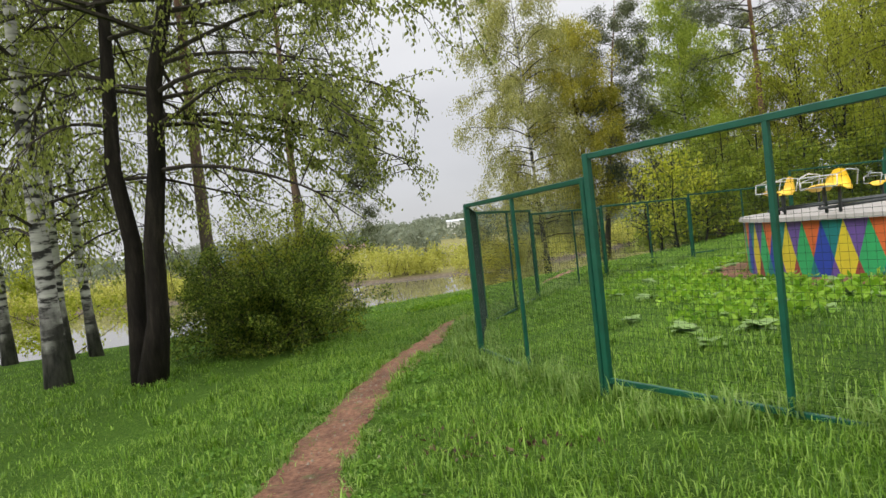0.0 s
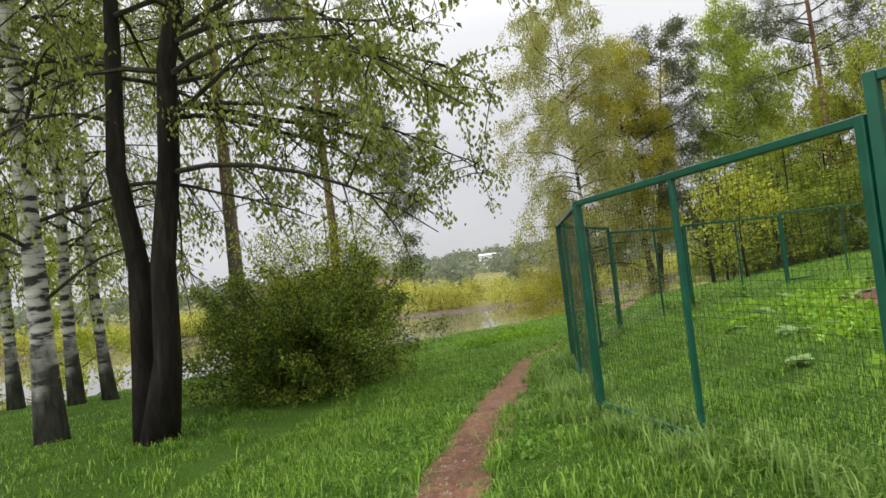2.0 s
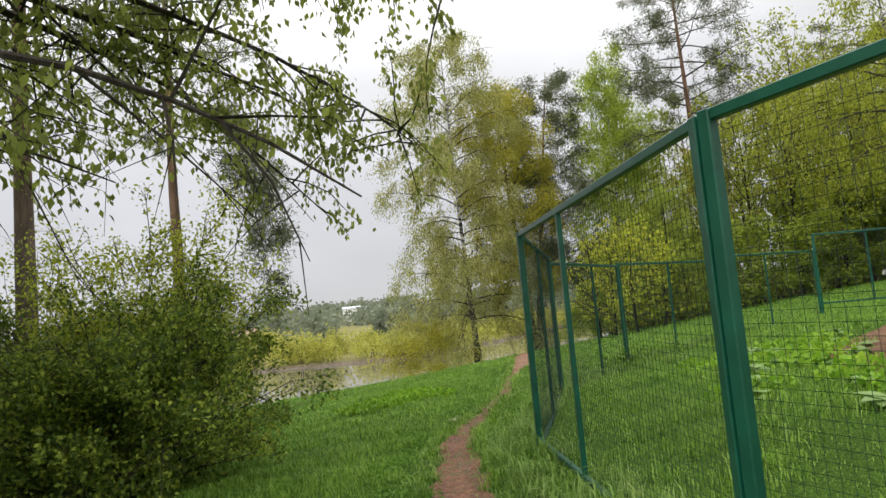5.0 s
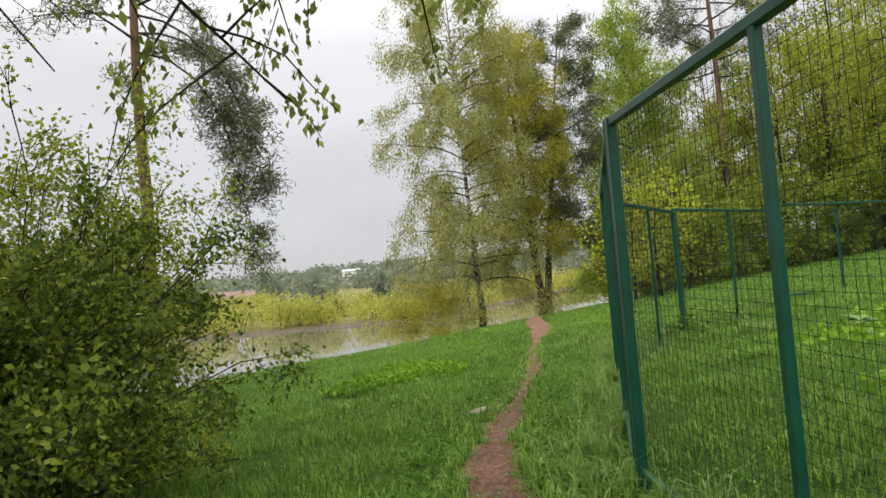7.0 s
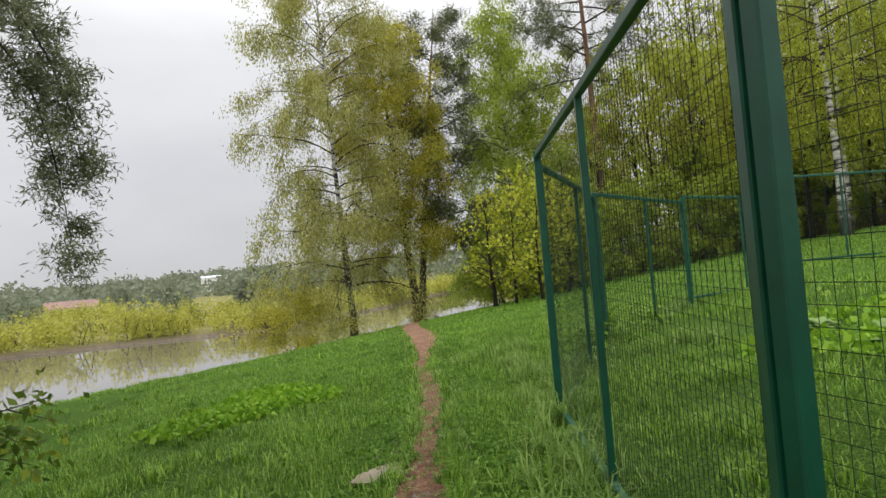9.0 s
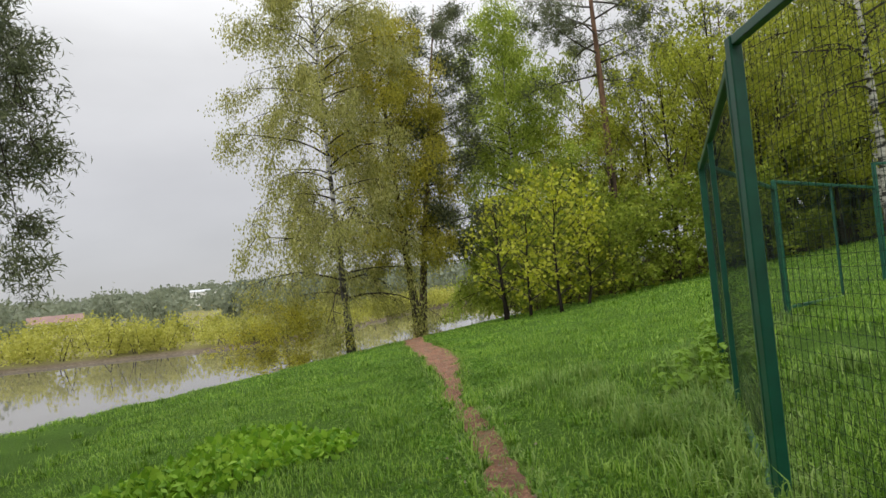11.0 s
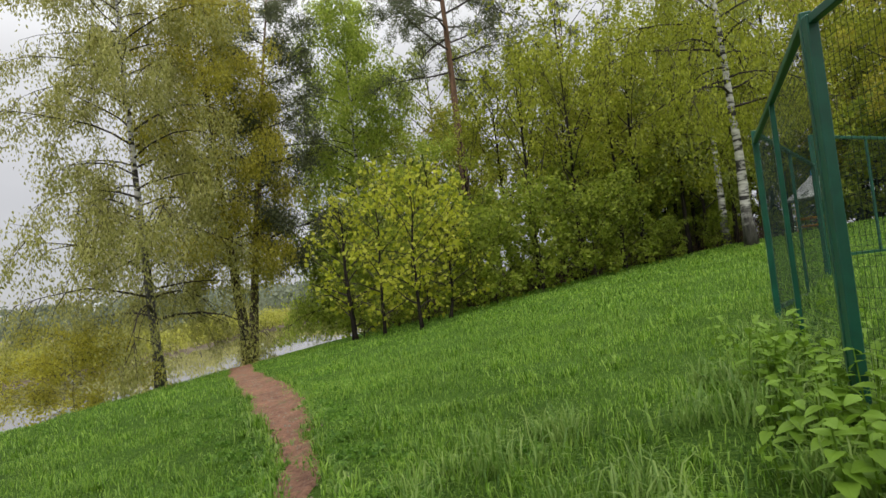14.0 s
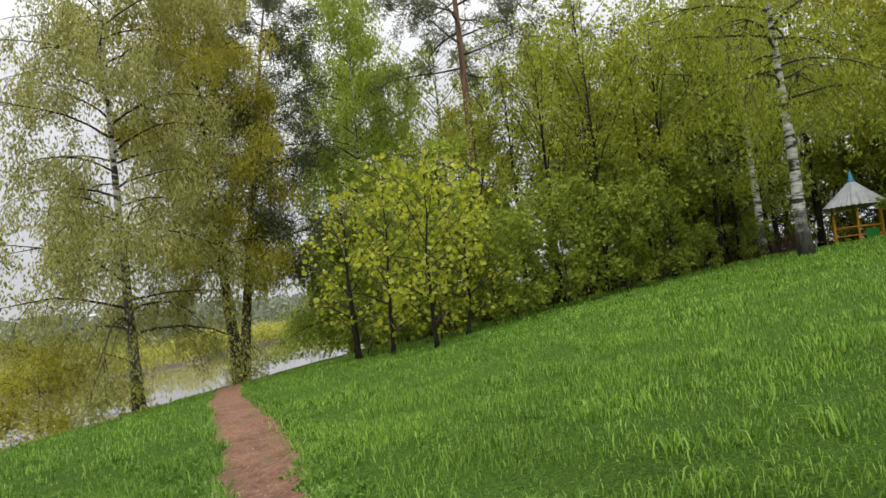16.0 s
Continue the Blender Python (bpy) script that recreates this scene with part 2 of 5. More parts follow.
# greyed, pale leaf colour: the distance haze is painted into it
M_FAR_HAZED = leaf_mat("far woods with haze in the tint", (0.17, 0.20, 0.145), (0.20, 0.23, 0.165), (0.235, 0.26, 0.19), 0.45)
M_FIR = leaf_mat("spruce needles", (0.012, 0.024, 0.012), (0.026, 0.042, 0.02), (0.05, 0.07, 0.03), 0.15)
M_BARK = bark_mat("dark linden bark", (0.007, 0.006, 0.005), (0.021, 0.017, 0.014), (0.048, 0.040, 0.032))
M_TWIG = bark_mat("twig bark", (0.03, 0.025, 0.02), (0.06, 0.05, 0.042), (0.11, 0.095, 0.08), 12)
M_ASPENBARK = bark_mat("grey-brown furrowed bark", (0.022, 0.018, 0.014), (0.055, 0.045, 0.036), (0.12, 0.10, 0.08), 6)
M_BRUSH = bark_mat("brushwood bark", (0.05, 0.033, 0.022), (0.095, 0.066, 0.045), (0.16, 0.115, 0.08), 12)
M_BIRCHBARK, M_OLDBIRCH, M_PINEBARK = birch_bark("birch bark", -0.34, 0.55), birch_bark("old birch bark", -0.09, 0.72), pine_bark()
M_FENCE = paint_mat("dark green fence enamel", (0.004, 0.074, 0.043), 0.40, (0.75, 1.2), 5)
M_WIRE = paint_mat("green coated wire", (0.004, 0.022, 0.013), 0.7)
M_YELLOW = paint_mat("yellow plastic", (0.80, 0.50, 0.012), 0.5, (0.8, 1.1), 4)
M_WHITE = paint_mat("white tube enamel", (0.62, 0.62, 0.6), 0.45)
M_DARKSTEEL = paint_mat("dark steel", (0.03, 0.035, 0.035), 0.55)
M_CONCRETE = paint_mat("pale platform boards", (0.32, 0.30, 0.28), 0.9, (0.75, 1.1), 3)
M_STONE = paint_mat("flat grey stone", (0.25, 0.205, 0.15), 0.95, (0.7, 1.2), 6)
M_ROOF = paint_mat("galvanised roof sheet", (0.50, 0.52, 0.55), 0.5, (0.8, 1.1), 2, 0.25)
M_ORANGE = paint_mat("ochre painted wood", (0.56, 0.27, 0.02), 0.6)
M_BLUE = paint_mat("sky-blue painted sheet", (0.05, 0.30, 0.50), 0.5)
M_REDWOOD = paint_mat("red-brown painted wood", (0.22, 0.07, 0.04), 0.65)
M_GREENPANEL = paint_mat("bright green board", (0.03, 0.25, 0.04), 0.6)
M_WALLWHITE = paint_mat("whitewashed wall", (0.66, 0.66, 0.64), 0.8, (0.85, 1.1), 0.3)
M_REDROOF = paint_mat("red roof sheet", (0.22, 0.13, 0.11), 0.7, (0.85, 1.1), 0.3)
M_BLUEROOF = paint_mat("blue roof sheet", (0.05, 0.14, 0.42), 0.6, (0.85, 1.1), 0.3)


# ---- helpers for building ----
def mesh_of(name, verts, faces, mats, index=None, smooth=False):
    me = bpy.data.meshes.new(name)
    me.from_pydata(verts, [], faces)
    for m in (mats if isinstance(mats, (list, tuple)) else [mats]):
        me.materials.append(m)
    if index is not None:
        me.polygons.foreach_set("material_index", index)
    if smooth:
        me.polygons.foreach_set("use_smooth", [True] * len(me.polygons))
    me.update()
    return me


def quads_mesh(name, v, mat):
    """A mesh of loose four-cornered leaves; v has shape (n, 4, 3)."""
    n = len(v)
    me = bpy.data.meshes.new(name)
    me.vertices.add(n * 4)
    me.vertices.foreach_set("co", np.ascontiguousarray(v, dtype=np.float32).ravel())
    me.loops.add(n * 4)
    me.loops.foreach_set("vertex_index", np.arange(n * 4, dtype=np.int32))
    me.polygons.add(n)
    me.polygons.foreach_set("loop_start", np.arange(0, n * 4, 4, dtype=np.int32))
    me.update(calc_edges=True)
    me.materials.append(mat)
    return me


def part(name, data, material, parent, label=""):
    """Links a bmesh, or a mesh, as one object under a thing or under a part."""
    if isinstance(data, bmesh.types.BMesh):
        me = bpy.data.meshes.new(name)
        data.to_mesh(me)
        data.free()
        me.materials.append(material)
        data = me
    ob = new(name, data)
    ob.parent = parent
    if label:
        ob["label"] = label
    return ob


def thing(name, m, label, category, group="", kind=""):
    e = new(name)
    e.matrix_basis = m
    return tagged(e, label, category, group, kind)


def box(bm, sx, sy, sz, at=(0, 0, 0), turn=None, bevel=0.0):
    m = Matrix.Translation(at) @ (turn or Matrix.Identity(4)) @ Matrix.Diagonal((sx, sy, sz, 1))
    r = bmesh.ops.create_cube(bm, size=1, matrix=m)
    if bevel:
        es = list({e for v in r["verts"] for e in v.link_edges})
        bmesh.ops.bevel(bm, geom=es, offset=bevel, segments=1, affect="EDGES")
    return bm


def tube(verts, faces, pts, radii, sides):
    """Adds a tapered tube along pts to the lists."""
    base = len(verts)
    pts = np.asarray(pts, float)
    n = len(pts)
    d = np.gradient(pts, axis=0)
    d /= np.linalg.norm(d, axis=1)[:, None] + 1e-9
    ref = np.array([1.0, 0.13, 0.07]) if abs(d[0][2]) > 0.6 else np.array([0.05, 0.1, 1.0])
    u = np.cross(d, ref)
    u /= np.linalg.norm(u, axis=1)[:, None] + 1e-9
    w = np.cross(d, u)
    ang = np.arange(sides) * 2 * math.pi / sides
    ring = u[:, None, :] * np.cos(ang)[None, :, None] + w[:, None, :] * np.sin(ang)[None, :, None]
    v = pts[:, None, :] + ring * np.asarray(radii)[:, None, None]
    verts.extend(map(tuple, v.reshape(-1, 3)))
    for i in range(n - 1):
        for s in range(sides):
            a, b = base + i * sides + s, base + i * sides + (s + 1) % sides
            faces.append((a, b, b + sides, a + sides))
    if sides > 3:
        faces.append(tuple(base + (n - 1) * sides + s for s in range(sides)))
        faces.append(tuple(base + s for s in reversed(range(sides))))


def tube_part(name, paths, radius, sides, mat, parent, label=""):
    vs, fs = [], []
    for p in paths:
        tube(vs, fs, p, [radius] * len(p), sides)
    return part(name, mesh_of(name, vs, fs, mat, smooth=True), mat, parent, label)


# ---- the lie of the land ----
WATER = -6.0


def smooth(a, b, x):
    t = np.clip((np.asarray(x, float) - a) / (b - a), 0, 1)
    return t * t * (3 - 2 * t)


def bank_side(x, y):
    """Metres beyond the crest of the near bank; negative on the meadow."""
    u1 = -0.857 * (x + 14.0) + 0.514 * (y - 17.0) + 1.8 * np.exp(-((y - 25) / 5) ** 2)
    u2 = -0.684 * (x - 4.0) + 0.73 * (y - 45.0)
    h = np.maximum(u1, u2) + np.log1p(np.exp(-np.abs(u1 - u2) / 1.5)) * 1.5
    return h


def far_shore(x):
    return 111 + 85 * smooth(-5, 65, x)


def land(x, y):
    x, y = np.asarray(x, float), np.asarray(y, float)
    a, b = np.clip(np.where(x < -3, -3 + 0.2 * (x + 3), x), -25, 45) / 10, np.clip(y, -12, 58) / 10
    z = 0.032 + 0.5219 * a - 0.3361 * b + 0.1949 * a * a + 0.1345 * a * b - 0.0205 * b * b + 0.0081 * a * a * b - 0.0128 * a * b * b - 0.0085 * b ** 3 - 0.0589 * a ** 3
    z = z + 0.03 * np.sin(x * 0.9 + 0.7 * y) * np.sin(y * 0.63 - 0.4 * x) + 0.015 * np.sin(2.7 * x + 1.1 * y)
    v = np.maximum(0, bank_side(x, y) + 1.0)
    drop = np.where(v < 4, 0.075 * v * v, 1.2 + 0.6 * (v - 4))
    near = np.maximum(z - drop, -8.0)
    e = y - far_shore(x)
    far = -8.0 + 2.9 * smooth(-6, 3, e) + 1.2 * smooth(10, 120, e) + 15 * smooth(330, 900, e + 0.25 * x) * (1 + 0.35 * np.sin(x * 0.004 + 1.0)) \
        + 2.0 * np.sin(x * 0.011) * smooth(200, 500, e)
    return np.where(e > -12, np.maximum(near, far), near)


def ground_at(x, y):
    return float(land(x, y))


def spread(lo, hi, step, reach, grow):
    mid = list(np.arange(lo, hi + 1e-6, step))
    out, s, p = [], step, hi
    while p < reach:
        s *= grow
        p += s
        out.append(p)
    back, s, p = [], step, lo
    while p > -reach:
        s *= grow
        p -= s
        back.append(p)
    return np.array(back[::-1] + mid + out)


gx, gy = spread(-14, 30, 0.4, 2600, 1.16), spread(-4, 52, 0.4, 2600, 1.12)
XX, YY = np.meshgrid(gx, gy, indexing="ij")
ZZ = land(XX, YY)
nx, ny = XX.shape
idx = np.arange(nx * ny).reshape(nx, ny)
ground_faces = np.stack([idx[:-1, :-1], idx[1:, :-1], idx[1:, 1:], idx[:-1, 1:]], -1).reshape(-1, 4)
ground = new("ground", mesh_of("ground", np.stack([XX, YY, ZZ], -1).reshape(-1, 3).tolist(), ground_faces.tolist(), M_TURF, smooth=True))
tagged(ground, "gently sloping green meadow above the river bank", "ground", kind="structure")

water = new("water", mesh_of("water", [(-900, -300, WATER), (900, -300, WATER), (900, 230, WATER), (-900, 230, WATER)], [(0, 1, 2, 3)], M_WATER))
tagged(water, "calm grey-brown river water mirroring the sky", "river", kind="structure")

# the trodden path
TRAIL = [(1.7, -4), (1.05, -1), (0.35, 1.4), (-0.22, 3.45), (-0.40, 5.9), (-0.36, 7.7), (-0.27, 9.4), (-0.06, 11.4), (-0.02, 12.5), (0.24, 13.8), (0.52, 14.75), (0.80, 15.65),
         (1.15, 16.9), (1.67, 19.1), (2.05, 21.1), (2.65, 23.2), (3.15, 25.3), (3.67, 27.6), (4.2, 30.5), (4.7, 33.2), (5.15, 35.8), (5.9, 39.0), (6.6, 42.0), (7.3, 45.0)]


def trail_point(s):
    """A point on the path; s runs from 0 to its number of bends."""
    i = int(min(max(s, 0), len(TRAIL) - 1.001))
    t = s - i
    p = [Vector(TRAIL[min(max(i + k, 0), len(TRAIL) - 1)]) for k in (-1, 0, 1, 2)]
    return 0.5 * (2 * p[1] + (p[2] - p[0]) * t + (2 * p[0] - 5 * p[1] + 4 * p[2] - p[3]) * t * t + (3 * p[1] - p[0] - 3 * p[2] + p[3]) * t ** 3)


trail = [trail_point(s) for s in np.linspace(0, len(TRAIL) - 1, 330)]
trail_xy = np.array([tuple(p) for p in trail])


def trail_width(i, side):
    x, y = trail[i]
    grow = 0.27 - 0.09 * float(smooth(10.5, 14, y)) - 0.06 * float(smooth(14, 16, y)) + 0.22 * float(smooth(21, 26, y)) + 0.07 * float(smooth(26, 29, y))
    return grow + 0.11 * noise.noise(Vector((x * 1.7, y * 1.7, side * 5))) + 0.08 * noise.noise(Vector((x * 5, y * 6, side * 9)))


pv, pf = [], []
for i, p in enumerate(trail):
    d = (trail[min(i + 1, len(trail) - 1)] - trail[max(i - 1, 0)]).normalized()
    nrm = Vector((-d.y, d.x))
    wl_, wr_ = trail_width(i, 0), trail_width(i, 1)
    for k in range(9):
        f = k / 8
        q = p + nrm * (wl_ * (1 - f) - wr_ * f)
        lift = 0.042 - 0.028 * math.sin(f * math.pi)
        bump_ = 0.012 * noise.noise(Vector((q.x * 5, q.y * 5, 2))) * math.sin(f * math.pi)
        edge = -0.03 if k in (0, 8) else 0
        pv.append((q.x, q.y, ground_at(q.x, q.y) + lift + bump_ + edge))
    if i:
        for k in range(8):
            a = (i - 1) * 9 + k
            pf.append((a, a + 1, a + 10, a + 9))
path_strip = new("path", mesh_of("path", pv, pf, M_DIRT, smooth=True))
tagged(path_strip, "narrow trodden path of bare reddish-brown earth", "path", kind="structure")


def trail_dist(x, y):
    """Distance of many points to the middle of the path."""
    best = np.full(len(x), 1e9)
    for q in trail_xy[::2]:
        np.minimum(best, (x - q[0]) ** 2 + (y - q[1]) ** 2, out=best)
    return np.sqrt(best)


# ---- the fence: a ring of framed mesh panels ----
CORNERS = [(4.02, 2.35), (2.02, 4.94), (0.82, 7.93), (0.78, 11.86), (2.0, 15.75), (4.19, 18.74), (7.36, 21.1), (11.2, 22.6), (14.2, 22.4), (17.1, 20.3),
           (19.9, 18.0), (21.8, 14.9), (22.4, 11.3), (21.9, 7.8), (20.0, 4.7), (17.3, 2.4), (14.0, 1.0), (10.5, 0.6), (7.1, 1.2)]
PANEL_H = 2.0


def fence_side(a, b, middle, top):
    a, b = Vector(a), Vector(b)
    d = b - a
    length = d.length
    za, zb = ground_at(*a), ground_at(*b)
    z = min(max(za, zb) - 0.08, top - 1.98) if top else max(za, zb) - 0.08
    tall = top - z if top else PANEL_H
    root = thing("fence_panel", Matrix.Translation((a.x, a.y, z)) @ Matrix.Rotation(math.atan2(d.y, d.x), 4, "Z"),
                 "dark green steel fence panel with welded wire mesh", "fence", "fence ring round the carousel")
    for x in (0.035, length - 0.035):
        low = min(za, zb) - z - 0.12
        part("post", box(bmesh.new(), 0.06, 0.06, tall - low, (x, 0, (tall + low) / 2), bevel=0.006), M_FENCE, root)
    part("middle_post", box(bmesh.new(), 0.04, 0.04, tall - 0.08, (length * middle, 0, tall / 2), bevel=0.004), M_FENCE, root)
    part("top_rail", box(bmesh.new(), length - 0.132, 0.045, 0.05, (length / 2, 0, tall - 0.027), bevel=0.005), M_FENCE, root)
    part("bottom_rail", box(bmesh.new(), length - 0.132, 0.04, 0.045, (length / 2, 0, 0.045), bevel=0.005), M_FENCE, root)
    vs, fs = [], []
    r = 0.0012
    y = -0.024
    for x in np.arange(0.09, length - 0.07, 0.05):
        tube(vs, fs, [(x, y, 0.03), (x + 0.002 * math.sin(x * 9), y - 0.003, 1.0), (x, y, tall - 0.02)], [r] * 3, 3)
    for zz in np.arange(0.08, tall - 0.03, 0.05):
        tube(vs, fs, [(0.03, y - 0.003, zz), (length * 0.5, y - 0.006, zz - 0.002), (length - 0.03, y - 0.003, zz)], [r] * 3, 3)
    part("wire_mesh", mesh_of("wire_mesh", vs, fs, M_WIRE), M_WIRE, root, "green coated square wire mesh")
    return root


for i in range(len(CORNERS)):
    fence_side(CORNERS[i], CORNERS[(i + 1) % len(CORNERS)], {0: 0.505, 2: 0.605, 4: 0.56}.get(i, 0.51), {0: 2.03, 1: 1.84, 2: 1.83, 3: 1.83, 4: 1.74, 5: 1.78, 6: 1.88}.get(i))


# ---- trees ----
def leaf_quads(rng, centres, size, droop, narrow=0.5, jitter=0.35):
    """Kite-shaped leaves at the centres: droop 0 points any way, 1 hangs straight down."""
    n = len(centres)
    d = rng.normal(size=(n, 3))
    d /= np.linalg.norm(d, axis=1)[:, None]
    d = d * (1 - droop) + np.array([0, 0, -1.0]) * droop
    d /= np.linalg.norm(d, axis=1)[:, None] + 1e-9
    w = np.cross(d, rng.normal(size=(n, 3)))
    w /= np.linalg.norm(w, axis=1)[:, None] + 1e-9
    s = size * (1 + jitter * rng.uniform(-1, 1, n))[:, None]
    bend = np.cross(d, w) * s * 0.12
    return np.stack([centres, centres + d * s * 0.45 + w * s * narrow * 0.5 + bend, centres + d * s, centres + d * s * 0.45 - w * s * narrow * 0.5 + bend], 1)


def limb_path(rng, start, direction, length, segs, sag, wander):
    """A bent limb: sag < 0 lets the end hang, > 0 lifts it."""
    p, d = np.array(start, float), np.array(direction, float)
    d /= np.linalg.norm(d)
    pts = [p.copy()]
    for i in range(segs):
        d = d + np.array([0, 0, sag / segs]) + rng.normal(size=3) * wander / segs
        d /= np.linalg.norm(d)
        p = p + d * length / segs
        pts.append(p.copy())
    return np.array(pts)


def grow(rng, height, trunk_r, crown_base, radius, limbs, subs, twigs, rise, sag, sub_sag, leaves, leaf, droop, narrow, spread_, lean=(0, 0), sub_len=0.45,
         twig_len=0.35, top_open=0.0, wiggle=0.25, side=None, thick=0.018, extra=(), bow=(0, 0), dense_top=1.0, browse=0.0):
    """Bones and leaves of one tree. radius(f) is the crown's reach at the height fraction f of the crown."""
    tv, tf, bv, bf = [], [], [], []
    n = 12
    hs = np.linspace(0, height, n)
    wob = rng.normal(size=(n, 2)).cumsum(0) * wiggle * 0.12
    wob -= wob[0]
    out = 1 - np.exp(-hs / 1.6)
    trunk = np.stack([hs * lean[0] + wob[:, 0] + bow[0] * out, hs * lean[1] + wob[:, 1] + bow[1] * out, hs - 0.15], 1)
    tr = trunk_r * (1 - 0.93 * (hs / height) ** 0.85)
    tr[0] *= 1.35
    tube(tv, tf, trunk, tr, 10)
    spots, weight = [], []
    for k in range(limbs):
        f = (k + rng.uniform(0, 0.9)) / limbs
        h = crown_base + f * (height - crown_base) * 0.97
        az = k * 2.399 + rng.uniform(-0.5, 0.5)
        if side is not None and rng.uniform() < 0.5:
            az = side + rng.normal() * 0.7
        R = radius(f) * rng.uniform(0.7, 1.12)
        base = np.array([np.interp(h, hs, trunk[:, c]) for c in range(3)])
        up = rise * (0.5 + f) + rng.normal() * 0.12
        dir_ = np.array([math.cos(az), math.sin(az), up])
        path = limb_path(rng, base, dir_, R * math.sqrt(1 + up * up * 0.5), 6, sag, 0.5)
        r0 = min(0.5 * float(np.interp(h, hs, tr)), 0.012 + thick * R)
        tube(bv, bf, path, np.linspace(r0, 0.006, 7), 5)
        for j in range(subs):
            g = rng.uniform(0.2, 1.0)
            p0 = np.array([np.interp(g * 6, range(7), path[:, c]) for c in range(3)])
            along = path[min(int(g * 6) + 1, 6)] - path[min(int(g * 6), 5)]
            sd = along / (np.linalg.norm(along) + 1e-9) + rng.normal(size=3) * 0.75
            sp = limb_path(rng, p0, sd, max(0.35, R * sub_len * rng.uniform(0.5, 1.2) * (1.15 - 0.5 * g)), 4, sub_sag, 0.6)
            tube(bv, bf, sp[::2], np.linspace(max(0.006, r0 * 0.35), 0.003, 3), 3)
            spots.append(sp)
            weight.append(R)
            for q in range(twigs):
                g2 = rng.uniform(0.25, 1.0) * 4
                p1 = np.array([np.interp(g2, range(5), sp[:, c]) for c in range(3)])
                td = sp[-1] - sp[0]
                td = td / (np.linalg.norm(td) + 1e-9) + rng.normal(size=3) * 0.9
                tp = limb_path(rng, p1, td, twig_len * max(0.6, R * 0.45) * rng.uniform(0.5, 1.3), 4, sub_sag * 1.4, 0.5)
                tube(bv, bf, tp[::4], (0.005, 0.002), 3)
                spots.append(tp)
                weight.append(R)
    for h, az, R, up, bend, count, hang in extra:          # single boughs that stand out
        base = np.array([np.interp(h, hs, trunk[:, c]) for c in range(3)])
        path = limb_path(rng, base, (math.cos(az), math.sin(az), up), R, 9, bend, 0.5)
        tube(bv, bf, path, np.linspace(0.042, 0.006, 10), 5)
        for j in range(count):
            g = rng.uniform(0.25, 1.0) * 9
            p0 = np.array([np.interp(g, range(10), path[:, c]) for c in range(3)])
            sp = limb_path(rng, p0, rng.normal(size=3) * (0.7, 0.7, 0.3), rng.uniform(0.5, 1.3), 4, hang, 0.6)
            tube(bv, bf, sp, np.linspace(0.012, 0.003, 5), 3)
            spots += [sp] * 3
            weight += [R] * 3
    spots = np.array(spots)
    # dense_top adds leaves above 6 m, out of view, to shade the lawn below
    weight = np.array(weight) ** 0.8 * np.where(spots[:, :, 2].mean(1) > 6.0, dense_top, 1.0)
    pick = rng.choice(len(spots), leaves, p=weight / weight.sum())
    g = rng.uniform(0.15, 1, leaves) ** 0.8 * 4
    i0 = np.minimum(g.astype(int), 3)
    fr = (g - i0)[:, None]
    c = spots[pick, i0] * (1 - fr) + spots[pick, i0 + 1] * fr + rng.normal(size=(leaves, 3)) * spread_
    c = c[c[:, 2] > browse]          # nothing hangs below the browse line
    return (tv, tf), (bv, bf), leaf_quads(rng, c, leaf, droop, narrow)


def tree(name, m, label, category, bark, twig, leafm, seed, group="", **kw):
    rng = np.random.default_rng(seed)
    trunk, bones, leaves = grow(rng, **kw)
    root = thing(name, m, label, category, group)
    part("trunk", mesh_of("trunk", *trunk, bark, smooth=True), bark, root)
    part("branchwork", mesh_of("branchwork", *bones, twig), twig, root)
    part("crown", quads_mesh("crown", leaves, leafm), leafm, root)
    return root


def stand(x, y, turn=0.0, size=1.0, sink=0.05):
    return Matrix.Translation((x, y, ground_at(x, y) - sink)) @ Matrix.Rotation(turn, 4, "Z") @ Matrix.Diagonal((size, size, size, 1))


round_ = lambda R: (lambda f: R * (0.55 + 0.9 * math.sin(math.pi * min(1, f * 0.85 + 0.12))) * (1 - 0.55 * f))
cone_ = lambda R: (lambda f: R * (1.05 - 0.92 * f))
oval_ = lambda R: (lambda f: R * max(0.14, math.sin(math.pi * (0.18 + 0.8 * f)) ** 0.7))

LINDEN = dict(height=14, trunk_r=0.25, crown_base=3.6, radius=oval_(5.4), limbs=34, subs=9, twigs=3, rise=0.35, sag=-0.75, sub_sag=-0.6, leaves=30000, leaf=0.072,
              droop=0.6, narrow=0.55, spread_=0.06, wiggle=1.1, thick=0.008, browse=2.6)
tree("linden_tree", stand(-4.78, 9.52, 0.0), "dark-barked linden with drooping young leaves over the path", "tree", M_BARK, M_TWIG, M_LINDEN, 11,
     "lindens by the shrub", lean=(0.10, 0.03), side=0.6, **{**LINDEN, "radius": oval_(5.5), "leaves": 60000, "dense_top": 3.5, "trunk_r": 0.2,
                                                                     "extra": [(4.9, -0.41, 4.9, 0.3, -0.85, 34, -0.5), (5.4, -0.12, 5.2, 0.3, -0.75, 34, -0.5), (4.5, 0.62, 4.7, 0.22, -0.95, 38, -0.6), (4.4, 0.92, 4.7, 0.22, -0.9, 36, -0.6), (4.8, 0.38, 4.6, 0.25, -0.8, 34, -0.6)]})
